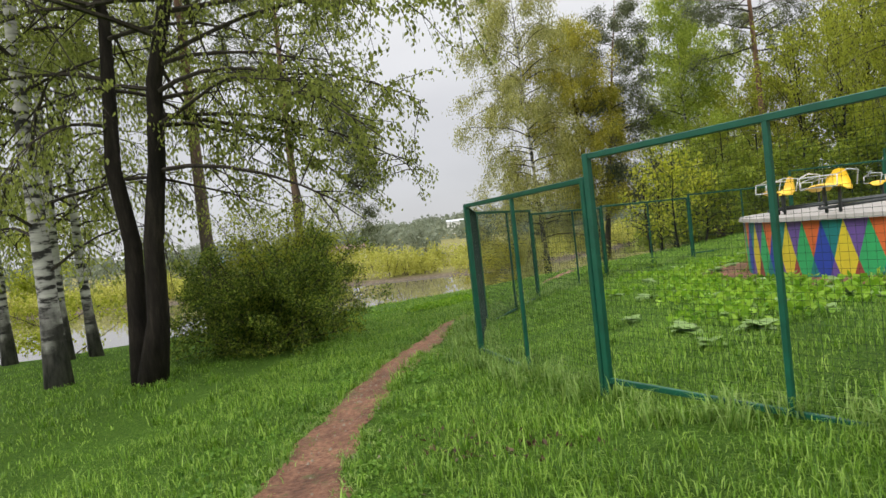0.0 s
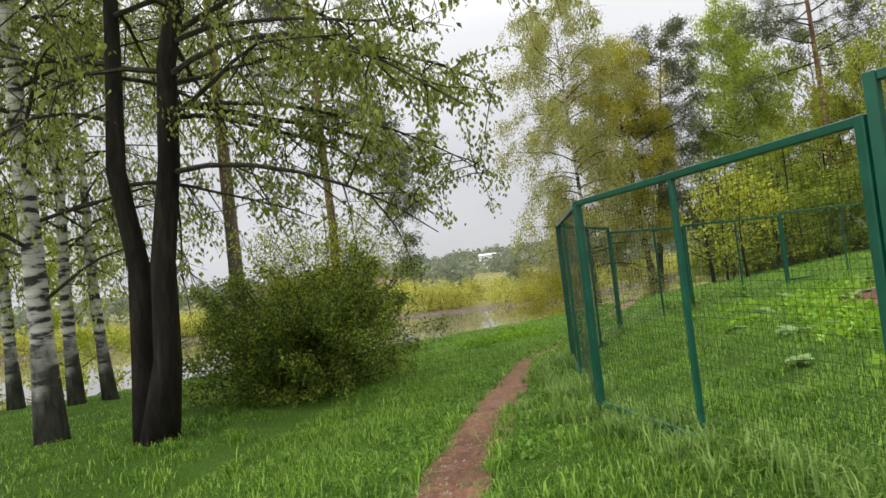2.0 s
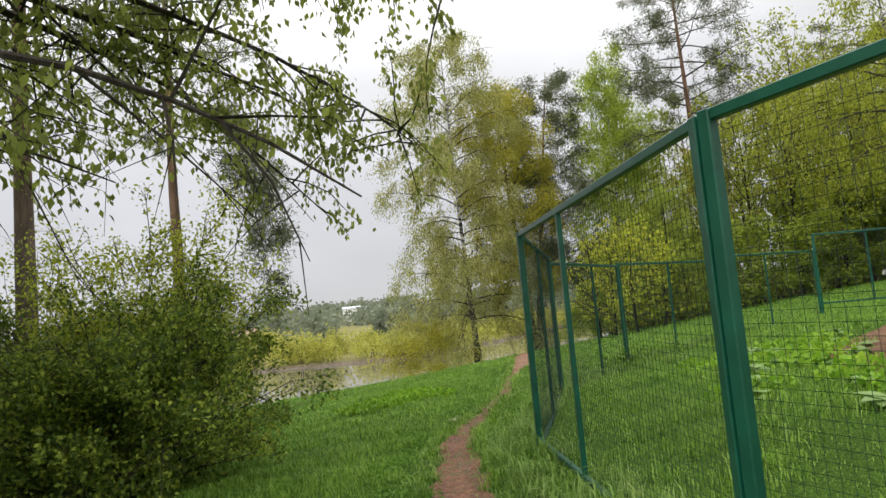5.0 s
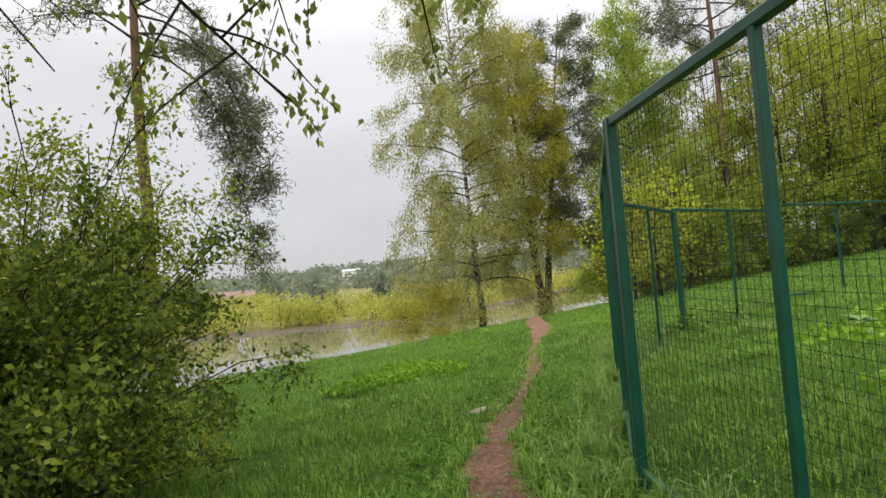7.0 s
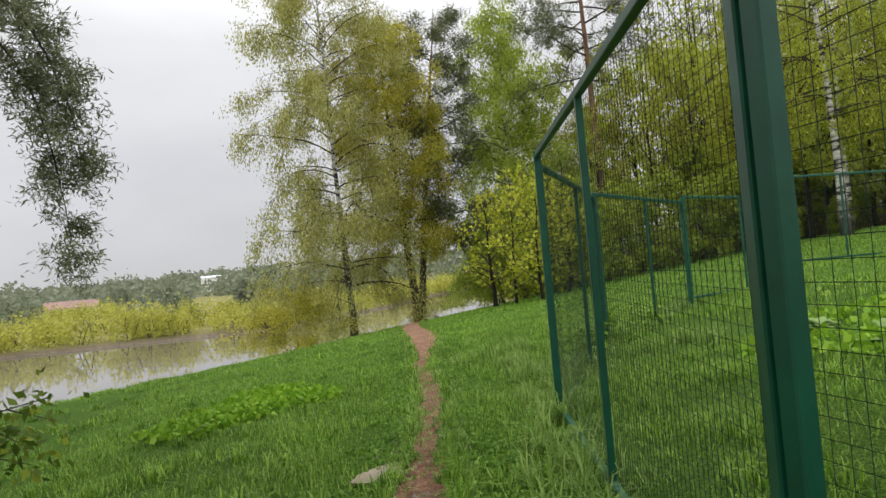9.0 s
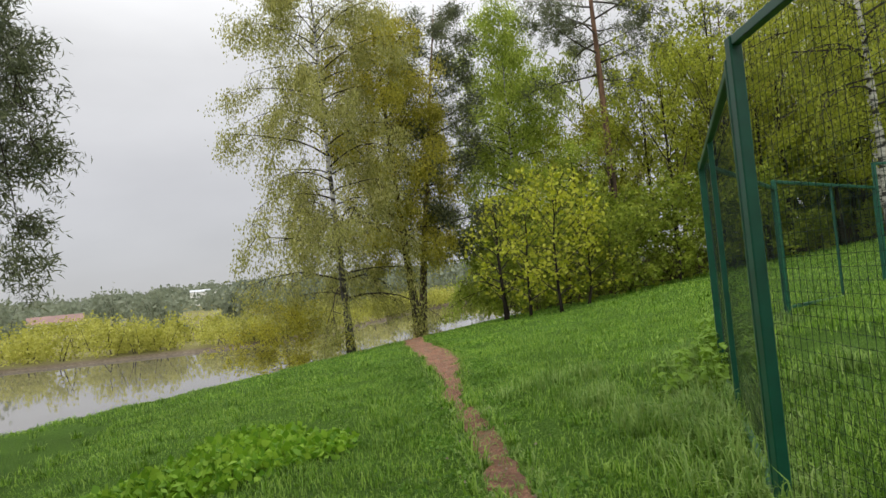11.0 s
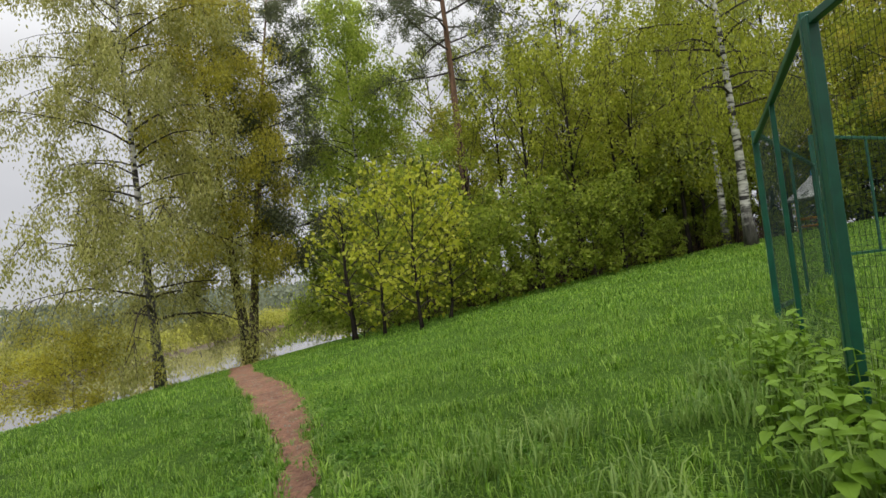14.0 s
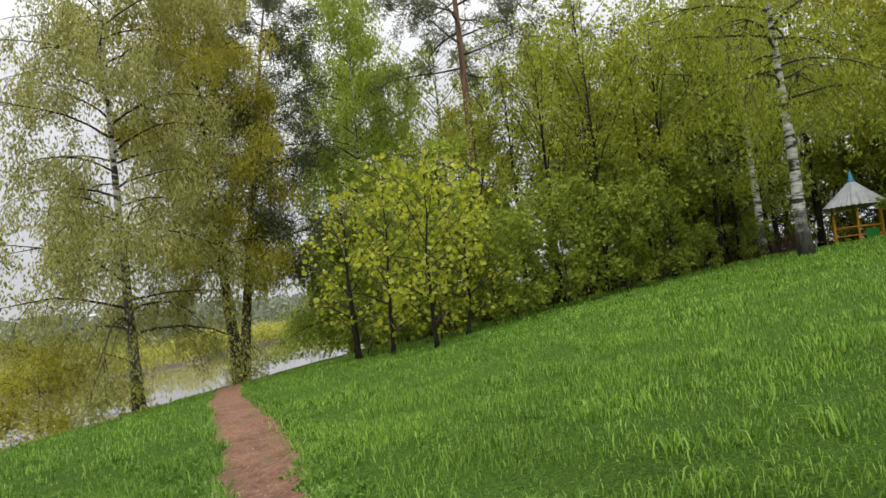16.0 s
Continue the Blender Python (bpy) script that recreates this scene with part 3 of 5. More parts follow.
tree("linden_tree", stand(-4.9, 9.58, 0), "dark-barked linden stem leaning away from its twin", "tree", M_BARK, M_TWIG, M_LINDEN, 12,
     "lindens by the shrub", lean=(0.02, 0.02), bow=(-0.42, 0.1), **{**LINDEN, "trunk_r": 0.18, "leaves": 26000, "dense_top": 4.0, "limbs": 24, "radius": oval_(4.2)})

BIRCH = dict(height=18, trunk_r=0.2, crown_base=3.5, radius=oval_(3.6), limbs=38, subs=9, twigs=4, rise=0.95, sag=-0.9, sub_sag=-1.6, leaves=18000, leaf=0.13,
             droop=0.6, narrow=0.5, spread_=0.14, thick=0.009, twig_len=0.6)
tree("birch_tree", stand(-7.2, 10.6), "white-barked birch with a blackened foot and thin leaves", "tree", M_BIRCHBARK, M_TWIG, M_BIRCH, 21,
     "birches on the bank", lean=(0.0, 0), **{**BIRCH, "leaves": 34000, "dense_top": 4.0, "crown_base": 2.2, "leaf": 0.1})
tree("birch_tree", stand(-10.5, 15.4), "slender white-barked birch above the water", "tree", M_BIRCHBARK, M_TWIG, M_BIRCH, 22,
     "birches on the bank", lean=(0.01, 0), **{**BIRCH, "leaves": 10000, "trunk_r": 0.16, "leaf": 0.11})
tree("birch_tree", stand(-10.0, 15.9), "slender white-barked birch leaning beside its twin", "tree", M_BIRCHBARK, M_TWIG, M_BIRCH, 23,
     "birches on the bank", lean=(-0.03, 0), **{**BIRCH, "leaves": 6000, "trunk_r": 0.15, "height": 15})

tree("birch_tree", stand(-12.8, 16.2), "white-barked birch at the river's edge", "tree", M_BIRCHBARK, M_TWIG, M_BIRCH, 24,
     "birches on the bank", lean=(0.0, 0.01), **{**BIRCH, "leaves": 9000, "trunk_r": 0.17, "height": 16})

PINE = dict(height=22, trunk_r=0.26, crown_base=8, radius=round_(3.0), limbs=34, subs=8, twigs=3, rise=0.12, sag=0.1, sub_sag=-0.15, leaves=24000, leaf=0.22,
            droop=0.05, narrow=0.14, spread_=0.13, wiggle=0.2, sub_len=0.4, thick=0.012)
tree("pine_tree", stand(-8.45, 20.0), "tall pine with orange upper bark by the shrub", "tree", M_PINEBARK, M_TWIG, M_NEEDLE, 31,
     "pines on the bank", lean=(-0.015, 0), **{**PINE, "crown_base": 9})
tree("pine_tree", stand(-8.0, 28.5), "tall pine with low hanging boughs over the bank", "tree", M_PINEBARK, M_TWIG, M_NEEDLE, 32,
     "pines on the bank", **{**PINE, "crown_base": 10.5, "height": 23, "leaf": 0.2, "narrow": 0.17, "extra": [(11.0, 0.3, 8.2, 0.45, -5.0, 60, -0.5), (12.2, 0.55, 7.6, 0.45, -4.2, 60, -0.5), (11.6, 0.05, 6.8, 0.4, -3.6, 45, -0.5)]})

tree("birch_tree", stand(4.2, 45.0), "tall birch with pale hanging twigs at the bank's edge", "tree", M_OLDBIRCH, M_TWIG, M_SILVER, 41,
     "trees at the bank's edge", lean=(-0.03, 0), **{**BIRCH, "height": 21.5, "leaves": 80000, "radius": lambda f: 5.0 * (1 - 0.3 * f) * min(1, (1.08 - f) * 4), "crown_base": 2.8, "limbs": 62, "leaf": 0.135, "narrow": 0.45, "rise": 0.75, "spread_": 0.2})
tree("aspen_tree", stand(8.4, 47.8), "tall tree hung with olive-yellow catkins at the bank", "tree", M_ASPENBARK, M_TWIG, M_OLIVE, 42,
     "trees at the bank's edge", lean=(-0.075, 0), **{**BIRCH, "trunk_r": 0.27, "height": 18.5, "leaves": 60000, "radius": oval_(3.5), "crown_base": 4.4, "limbs": 50, "leaf": 0.13, "spread_": 0.24})
tree("pine_tree", stand(8.9, 49.5), "dark pine with an open crown behind the bank's trees", "tree", M_PINEBARK, M_TWIG, M_NEEDLE, 43,
     "trees at the bank's edge", lean=(0.13, 0), **{**PINE, "height": 20.0, "crown_base": 4.6, "radius": lambda f: 4.4 * (1 - 0.55 * f), "leaves": 44000, "limbs": 48, "leaf": 0.25, "narrow": 0.17, "spread_": 0.2})
tree("birch_tree", stand(15.9, 50.4), "fresh green birch with hanging twigs", "tree", M_BIRCHBARK, M_TWIG, M_GREEN, 44,
     "trees at the bank's edge", **{**BIRCH, "height": 20, "leaves": 60000, "crown_base": 0.3, "limbs": 66, "leaf": 0.165, "spread_": 0.26, "radius": lambda f: 4.6 * (1 - 0.7 * f) + 0.3})
tree("birch_tree", stand(18.2, 54.5), "fresh green birch behind the maple", "tree", M_BIRCHBARK, M_TWIG, M_GREEN, 45,
     "trees at the bank's edge", **{**BIRCH, "height": 19, "leaves": 26000, "crown_base": 2, "leaf": 0.17, "spread_": 0.2})
tree("pine_tree", stand(19.5, 44.7), "tall straight pine with bare orange trunk", "tree", M_PINEBARK, M_TWIG, M_NEEDLE, 46,
     "pines at the wood's edge", lean=(-0.02, 0), **{**PINE, "height": 27, "crown_base": 12, "radius": round_(4.2), "trunk_r": 0.3, "leaves": 32000, "limbs": 44, "leaf": 0.26})
MAPLE = dict(height=5.2, trunk_r=0.07, crown_base=0.7, radius=oval_(1.75), limbs=24, subs=6, twigs=2, rise=0.9, sag=-0.1, sub_sag=-0.2, leaves=850, leaf=0.15, droop=0.35,
             narrow=0.95, spread_=0.14)
tree("maple_tree", stand(10.45, 34.6), "young maple with bright yellow-green leaves", "tree", M_BARK, M_TWIG, M_MAPLE, 47, "young maples", **MAPLE)
tree("maple_tree", stand(10.0, 36.4), "thin young maple with sparse yellow leaves", "tree", M_BARK, M_TWIG, M_MAPLE, 49, "young maples", **{**MAPLE, "height": 5.6, "leaves": 700})
tree("maple_tree", stand(12.2, 35.8), "small leaning maple in yellow-green leaf", "tree", M_BARK, M_TWIG, M_MAPLE, 50, "young maples", lean=(0.08, 0), **{**MAPLE, "height": 3.8, "leaves": 600, "radius": oval_(1.4)})
tree("maple_tree", stand(9.9, 38.6), "dark-stemmed maple behind the younger ones", "tree", M_BARK, M_TWIG, M_MAPLE, 51, "young maples", lean=(-0.03, 0), **{**MAPLE, "height": 5.2, "trunk_r": 0.12, "leaves": 500})
tree("birch_tree", stand(22.3, 31.1, 0.4), "birch with a white banded trunk on the meadow", "tree", M_BIRCHBARK, M_TWIG, M_WOOD_LEAF, 48,
     lean=(-0.08, 0.0), **{**BIRCH, "height": 14, "trunk_r": 0.21, "crown_base": 4.6, "radius": oval_(4.6), "leaves": 20000, "rise": 0.5, "leaf": 0.13})

# shrubs
SHRUB = dict(height=0.95, trunk_r=0.03, crown_base=0.1, radius=lambda f: 2.5 * (1 - 0.42 * f), limbs=110, subs=7, twigs=2, rise=0.75, sag=0.0, sub_sag=-0.15, leaves=90000, leaf=0.054,
             droop=0.25, narrow=0.6, spread_=0.07, sub_len=0.4)
tree("bank_shrub", stand(1.2, 45.3), "thin olive-yellow shrub hanging over the bank", "shrub", M_TWIG, M_TWIG, M_OLIVE, 52,
     **{**SHRUB, "sub_len": 0.36, "droop": 0.15, "height": 4.2, "radius": oval_(2.9), "leaves": 12000, "leaf": 0.11, "limbs": 40, "spread_": 0.16, "rise": 0.5, "sag": -0.5, "sub_sag": -0.6})
tree("shrub", stand(-4.15, 13.3), "dense rounded shrub with dark green leaves beside the path", "shrub", M_TWIG, M_TWIG, M_SHRUB, 51, **SHRUB)
tree("shrub", stand(-4.3, 14.9), "loose yellow-green shrub behind the darker one", "shrub", M_TWIG, M_TWIG, M_WOOD_LEAF, 53,
     **{**SHRUB, "height": 1.7, "radius": lambda f: 2.15 * (1 - 0.3 * f), "limbs": 80, "leaves": 40000, "spread_": 0.1, "rise": 1.05})

# ---- woodland: a few kinds of tree, repeated ----
WOOD = dict(height=13, trunk_r=0.14, crown_base=2.4, radius=oval_(3.2), limbs=20, subs=6, twigs=1, rise=0.9, sag=-0.3, sub_sag=-0.5, leaves=7000, leaf=0.155, droop=0.35,
            narrow=0.65, spread_=0.2)
kinds = {
    "green": tree("woodland_tree", stand(36, 47.5), "slender woodland tree in young yellow-green leaf", "tree", M_BARK, M_TWIG, M_WOOD_LEAF, 61, "woodland trees", **{**WOOD, "crown_base": 3.4}),
    "fresh": tree("woodland_tree", stand(37.5, 43.0), "slender woodland tree in fresh green leaf", "tree", M_BARK, M_TWIG, M_GREEN, 62, "woodland trees", **{**WOOD, "height": 11}),
    "olive": tree("woodland_tree", stand(33.5, 48), "woodland tree in olive-yellow bud", "tree", M_BARK, M_TWIG, M_OLIVE, 63, "woodland trees", **{**WOOD, "height": 12.5}),
    "under": tree("understorey_shrub", stand(15.5, 37.5), "loose green shrub at the wood's edge", "shrub", M_TWIG, M_TWIG, M_UNDER, 64, "shrubs at the wood's edge",
                  height=3.4, trunk_r=0.03, crown_base=0.2, radius=oval_(1.7), limbs=24, subs=5, twigs=1, rise=0.9, sag=0, sub_sag=0, leaves=2500, leaf=0.15, droop=0.2,
                  narrow=0.65, spread_=0.12),
    "fir": tree("spruce_tree", stand(44, 46), "dark spruce behind the shelter", "tree", M_PINEBARK, M_TWIG, M_FIR, 65, "spruces in the wood",
                height=16, trunk_r=0.18, crown_base=0.8, radius=cone_(2.8), limbs=54, subs=5, twigs=1, rise=-0.1, sag=-0.1, sub_sag=-0.3, leaves=6000, leaf=0.34, droop=0.4,
                narrow=0.2, spread_=0.1),
    "sparse": tree("woodland_tree", stand(21.5, 39.0), "thin woodland tree with bare upright stems and few leaves", "tree", M_BARK, M_TWIG, M_WOOD_LEAF, 68, "woodland trees",
                   **{**WOOD, "height": 10.5, "leaves": 2600, "leaf": 0.15, "rise": 1.6, "sag": 0.2, "sub_sag": 0.1}),
    "birch": tree("birch_tree", stand(28.5, 36.5), "white-stemmed birch among the woodland trees", "tree", M_BIRCHBARK, M_TWIG, M_BIRCH, 66, "birches in the wood",
                  **{**BIRCH, "height": 15, "leaves": 6000, "leaf": 0.2, "limbs": 26, "subs": 6, "twigs": 2}),
    "pine": tree("pine_tree", stand(35, 53), "tall pine among the woodland trees", "tree", M_PINEBARK, M_TWIG, M_NEEDLE, 67, "pines in the wood",
                 **{**PINE, "height": 22, "leaves": 8000, "leaf": 0.32, "crown_base": 10, "limbs": 26, "subs": 6, "twigs": 2}),
}
prng = random.Random(5)


def plant(kind, x, y, size=1.0):
    copy_thing(kinds[kind], stand(x, y, prng.uniform(0, 6.28), size * prng.uniform(0.88, 1.14)))


for kind, x, y, size in [("under", 12.3, 37.5, 1.0), ("under", 13.9, 36.6, 0.9), ("under", 17.4, 37.0, 1.1), ("under", 19.6, 36.2, 1.0), ("under", 21.6, 36.4, 1.1),
                         ("under", 24.4, 36.4, 0.6), ("under", 28.0, 36.6, 0.55), ("under", 17.0, 41.0, 1.3), ("under", 13.0, 41.5, 1.2),
                         ("under", 33.0, 40.5, 1.1), ("fresh", 15.4, 48.2, 0.7), ("fresh", 13.6, 47.6, 0.6), ("under", 10.6, 39.5, 0.9), ("under", 22.2, 40.0, 1.5), ("under", 26.3, 39.4, 1.6), ("under", 30.5, 41.2, 1.6),
                         ("sparse", 19.6, 39.8, 0.9), ("sparse", 25.0, 38.4, 1.0), ("sparse", 23.2, 41.0, 0.9), ("sparse", 27.0, 42.5, 1.0), ("fresh", 31.0, 40.0, 1.0), ("fresh", 15.6, 42.4, 0.8), ("fresh", 35.5, 41.5, 1.0),
                         ("sparse", 22.4, 45.5, 1.1), ("green", 29.5, 40.0, 0.9), ("green", 32.0, 46.0, 0.8), ("green", 36.0, 45.0, 0.85), 
                         ("green", 38.5, 33.0, 1.05), ("green", 42.0, 36.5, 1.1), ("green", 40.0, 41.0, 1.1),
                         ("sparse", 25.4, 45.0, 1.0), ("olive", 34.0, 43.5, 0.72), ("olive", 38.2, 47.5, 1.1), ("olive", 44.0, 40.0, 1.0),
                         ("fir", 40.5, 44.5, 1.0), ("fir", 46.5, 41.5, 1.05), ("fir", 36.5, 50.5, 1.1), ("fir", 47, 35.5, 1.0), ("fir", 29.5, 26.5, 0.85), ("fir", 43, 49, 1.1),
                         ("birch", 33.0, 42.5, 0.72), ("birch", 21.5, 51.0, 1.0), ("sparse", 20.5, 46.8, 0.95), ("sparse", 23.5, 50.0, 1.05), ("sparse", 18.0, 42.5, 0.75), ("under", 44, 38, 1.9), ("under", 47, 43, 2.0), ("under", 43, 33, 1.8), ("under", 50, 38, 2.2), ("under", 48, 30, 2.1), ("under", 52, 34, 2.3), ("under", 41, 40.5, 1.8), ("green", 46, 33, 1.0), ("green", 51, 41, 1.1), ("fir", 44.5, 36.5, 0.9),
                         ("pine", 46.0, 45.5, 1.0), ("pine", 36.5, 23.5, 1.0), ("pine", 41.5, 30.5, 1.05),
                         ("green", 32.0, 28.0, 1.0), ("olive", 28.5, 27.0, 0.9), ("fresh", 33.0, 26.0, 1.0), ("green", 36.5, 27.5, 1.1), ("olive", 40.0, 25.0, 1.1),
                         ("green", 31.5, 20.5, 1.0), ("fresh", 35.0, 17.5, 1.1), ("fir", 38.5, 20.5, 1.1), ("green", 34.0, 12.0, 1.1), ("olive", 38.0, 8.0, 1.1),
                         ("green", 33.0, 4.5, 1.1), ("green", -19.5, 27.0, 1.0), ("birch", -16.5, 15.5, 0.95), ("green", -14.5, 9.5, 1.0)]:
    plant(kind, x, y, size)
for k in range(12):
    f = k / 11
    plant(("under", "sparse", "under", "green")[k % 4], 14.0 + 24.0 * f + prng.uniform(-0.8, 0.8), 47.5 - 5.0 * f + prng.uniform(-2.0, 2.0), prng.uniform(0.9, 1.7) if k % 2 == 0 else 0.75)
for k in range(20):
    f = k / 19
    plant("under", 13.0 + 21.0 * f + prng.uniform(-0.4, 0.4), 40.6 - 0.8 * f + prng.uniform(-0.7, 0.9), prng.uniform(0.38, 0.75))
for kind, x, y, size in [("green", 24.0, 38.8, 0.85), ("green", 27.2, 37.6, 0.9), ("sparse", 30.0, 38.6, 0.95), ("green", 33.4, 39.2, 0.9), ("olive", 29.0, 44.0, 0.9), ("green", 25.5, 47.0, 1.0),
                         ("olive", 21.0, 48.5, 0.9), ("green", 18.6, 49.5, 0.8), ("green", 30.0, 49.5, 1.1), ("under", 31.0, 26.0, 1.7), ("under", 34.0, 29.5, 1.9), ("under", 35.5, 23.0, 2.0),
                         ("under", 33.0, 20.0, 1.8), ("under", 34.5, 15.0, 1.9), ("under", 31.5, 30.5, 1.3), ("green", 29.5, 23.5, 0.9), ("olive", 30.5, 16.5, 0.95), ("green", 28.5, 10.0, 0.9),
                         ("under", 31.0, 9.0, 1.7), ("under", 32.5, 6.0, 1.8), ("green", 37.0, 14.0, 1.1), ("fir", 41.0, 17.0, 1.1), ("green", 41.0, 12.0, 1.2), ("green", 39.8, 40.0, 1.3), ("olive", 42.5, 36.0, 1.35), ("green", 36.0, 30.5, 1.2),
                         ("green", 41.5, 33.0, 1.35), ("green", 35.5, 40.0, 1.25), ("olive", 46.0, 39.0, 1.4), ("sparse", 25.0, 42.5, 1.45), ("sparse", 32.5, 44.0, 1.5)]:
    plant(kind, x, y, size)


# ---- brown brushwood at the foot of the wood ----
def brushwood(count, seed):
    rng = np.random.default_rng(seed)
    vs, fs = [], []
    for k in range(count):
        f = rng.uniform()
        x, y = 13.0 + 24.0 * f + rng.normal() * 0.4, 41.6 - 1.6 * f + rng.normal() * 0.8
        h = rng.uniform(0.5, 1.7)
        a, out = rng.uniform(0, 6.283), rng.uniform(0.05, 0.6) * h
        z = ground_at(x, y)
        tube(vs, fs, [(x, y, z - 0.05), (x + 0.4 * out * math.cos(a), y + 0.4 * out * math.sin(a), z + 0.6 * h), (x + out * math.cos(a), y + out * math.sin(a), z + h)], [0.014, 0.010, 0.004], 3)
    tagged(new("brushwood", mesh_of("brushwood", vs, fs, M_BRUSH)), "brown leafless brushwood at the foot of the wood", "brushwood", kind="stuff")


brushwood(2600, 77)


# ---- the far shore: willow scrub, woods on the hill, houses ----
def far_mass(name, label, spots, leafm, seed, leaf, count, reach):
    """Bushes too far off to count: limbs and clumps of leaves in one object."""
    rng = np.random.default_rng(seed)
    vs = []
    bv, bf = [], []
    for x, y, h, r in spots:
        z = ground_at(x, y)
        n = int(count)
        a, b, c = rng.normal(size=(3, n))
        q = np.stack([a, b, np.abs(c) * 1.2], 1)
        q /= np.linalg.norm(q, axis=1)[:, None]
        q *= rng.uniform(0.35, 1.0, n)[:, None] ** 0.5
        q *= (1 + 0.35 * np.sin(q[:, :1] * 7 + x) * np.sin(q[:, 1:2] * 6 + y))
        vs.append(q * np.array([r, r, h]) + np.array([x, y, z]))
        for k in range(3):
            p = limb_path(rng, (x + rng.normal() * r * 0.3, y + rng.normal() * r * 0.2, z - 0.3), (rng.normal() * 0.25, rng.normal() * 0.25, 1), h * 0.8, 3, 0, 0.3)
            tube(bv, bf, p, np.linspace(0.09, 0.03, 4), 3)
    leaves = leaf_quads(rng, np.concatenate(vs), leaf, 0.3, 0.8)
    root = thing(name, Matrix.Identity(4), label, "trees", kind="stuff")
    tagged(part("branchwork", mesh_of("branchwork", bv, bf, M_TWIG), M_TWIG, root), kind="stuff")
    tagged(part("crown", quads_mesh("crown", leaves, leafm), leafm, root), kind="stuff")


frng = random.Random(9)
willows, dark, hill = [], [], []
for i in range(170):
    x = -170 + i * 1.6 + frng.uniform(-2, 2)
    y = float(far_shore(x)) + 2.6 + frng.uniform(0, 22) * (i % 3 > 0)
    willows.append((x, y, frng.uniform(2.4, 4.9), frng.uniform(2.4, 5.0)))
for i in range(40):
    x = -190 + i * 7 + frng.uniform(-4, 4)
    dark.append((x, float(far_shore(x)) + frng.uniform(40, 110), frng.uniform(6, 11), frng.uniform(3, 6)))
for i in range(330):
    x = frng.uniform(-750, 420)
    e = frng.uniform(330, 900)
    hill.append((x, 115 + e - 0.25 * min(0, x) * 0, frng.uniform(9, 17), frng.uniform(12, 30)))
for k in range(9):
    willows.append((-64 + k * 3 + frng.uniform(-1, 1), 203 + frng.uniform(-4, 2), frng.uniform(3.2, 4.6), 3.4))
far_mass("willow_scrub", "yellow-green willow scrub along the far river bank", willows, M_WILLOW, 71, 0.42, 620, 1)
# both masses below get their haze from the leaf colour alone
far_mass("far_trees", "darker trees behind the willows on the far bank", dark, M_FAR_HAZED, 72, 1.1, 260, 1)
far_mass("hill_woods", "mixed woods on the distant hillside, leaves tinted pale for haze", hill, M_FAR_HAZED, 73, 4.0, 150, 1)


# ---- grass ----
CAR = (11.25, 11.55)          # the carousel keeps a bare ring round its drum
CAR_R, CAR_H = 5.3, 1.22


def blades(rng, x, y, height, width, parts_=2):
    """Bent blades of grass as pairs of faces."""
    n = len(x)
    z = land(x, y)
    az = rng.uniform(0, 6.283, n)
    lean = rng.uniform(0.25, 1.05, n)
    h = height * rng.uniform(0.5, 1.25, n)
    dx, dy = np.cos(az), np.sin(az)
    b = np.stack([x, y, z - 0.01], 1)
    side = np.stack([-dy, dx, np.zeros(n)], 1) * (width * rng.uniform(0.7, 1.3, n))[:, None]
    mid = b + np.stack([dx * h * lean * 0.35, dy * h * lean * 0.35, h * 0.6], 1)
    tip = b + np.stack([dx * h * lean, dy * h * lean, h * (1 - 0.45 * lean)], 1)
    return np.stack([b - side, b + side, mid + side * 0.8, mid - side * 0.8], 1), np.stack([mid - side * 0.8, mid + side * 0.8, tip], 1)


def grass(name, label, regions, seed, mat):
    rng = np.random.default_rng(seed)
    qs, ts = [], []
    for x0, x1, y0, y1, count, height, width in regions:
        x, y = rng.uniform(x0, x1, count), rng.uniform(y0, y1, count)
        tuft = np.sin(x * 2.3 + np.sin(y * 1.7) * 2) * np.sin(y * 2.1 + np.sin(x * 1.3) * 2)
        d = trail_dist(x, y)
        keep = (rng.uniform(0, 1, count) < 0.62 + 0.38 * tuft) & (d > 0.12 + rng.uniform(0, 0.24, count) + 0.09 * smooth(22, 30, y)) & (bank_side(x, y) < 7) & (np.hypot(x - CAR[0], y - CAR[1]) > CAR_R + 0.75)
        x, y, d, tuft = x[keep], y[keep], d[keep], tuft[keep]
        hh = height * (0.8 + 0.4 * tuft) * (0.55 + 0.45 * smooth(0.2, 0.9, d))
        q, t = blades(rng, x, y, hh, width)
        qs.append(q)
        ts.append(t)
    q, t = np.concatenate(qs), np.concatenate(ts)
    n = len(q)
    v = np.concatenate([q, t[:, 2:3]], 1)          # five corners a blade, so that a blade is one island
    me = bpy.data.meshes.new(name)
    me.vertices.add(n * 5)
    me.vertices.foreach_set("co", np.ascontiguousarray(v, dtype=np.float32).ravel())
    base = np.arange(n)[:, None] * 5
    loops = np.concatenate([base + np.array([[0, 1, 2, 3]]), base + np.array([[3, 2, 4]])], 1)
    me.loops.add(n * 7)
    me.loops.foreach_set("vertex_index", loops.astype(np.int32).ravel())
    me.polygons.add(n * 2)
    me.polygons.foreach_set("loop_start", (np.arange(n)[:, None] * 7 + np.array([[0, 4]])).astype(np.int32).ravel())
    me.update(calc_edges=True)
    me.materials.append(mat)
    return tagged(new(name, me), label, "grass", kind="stuff")


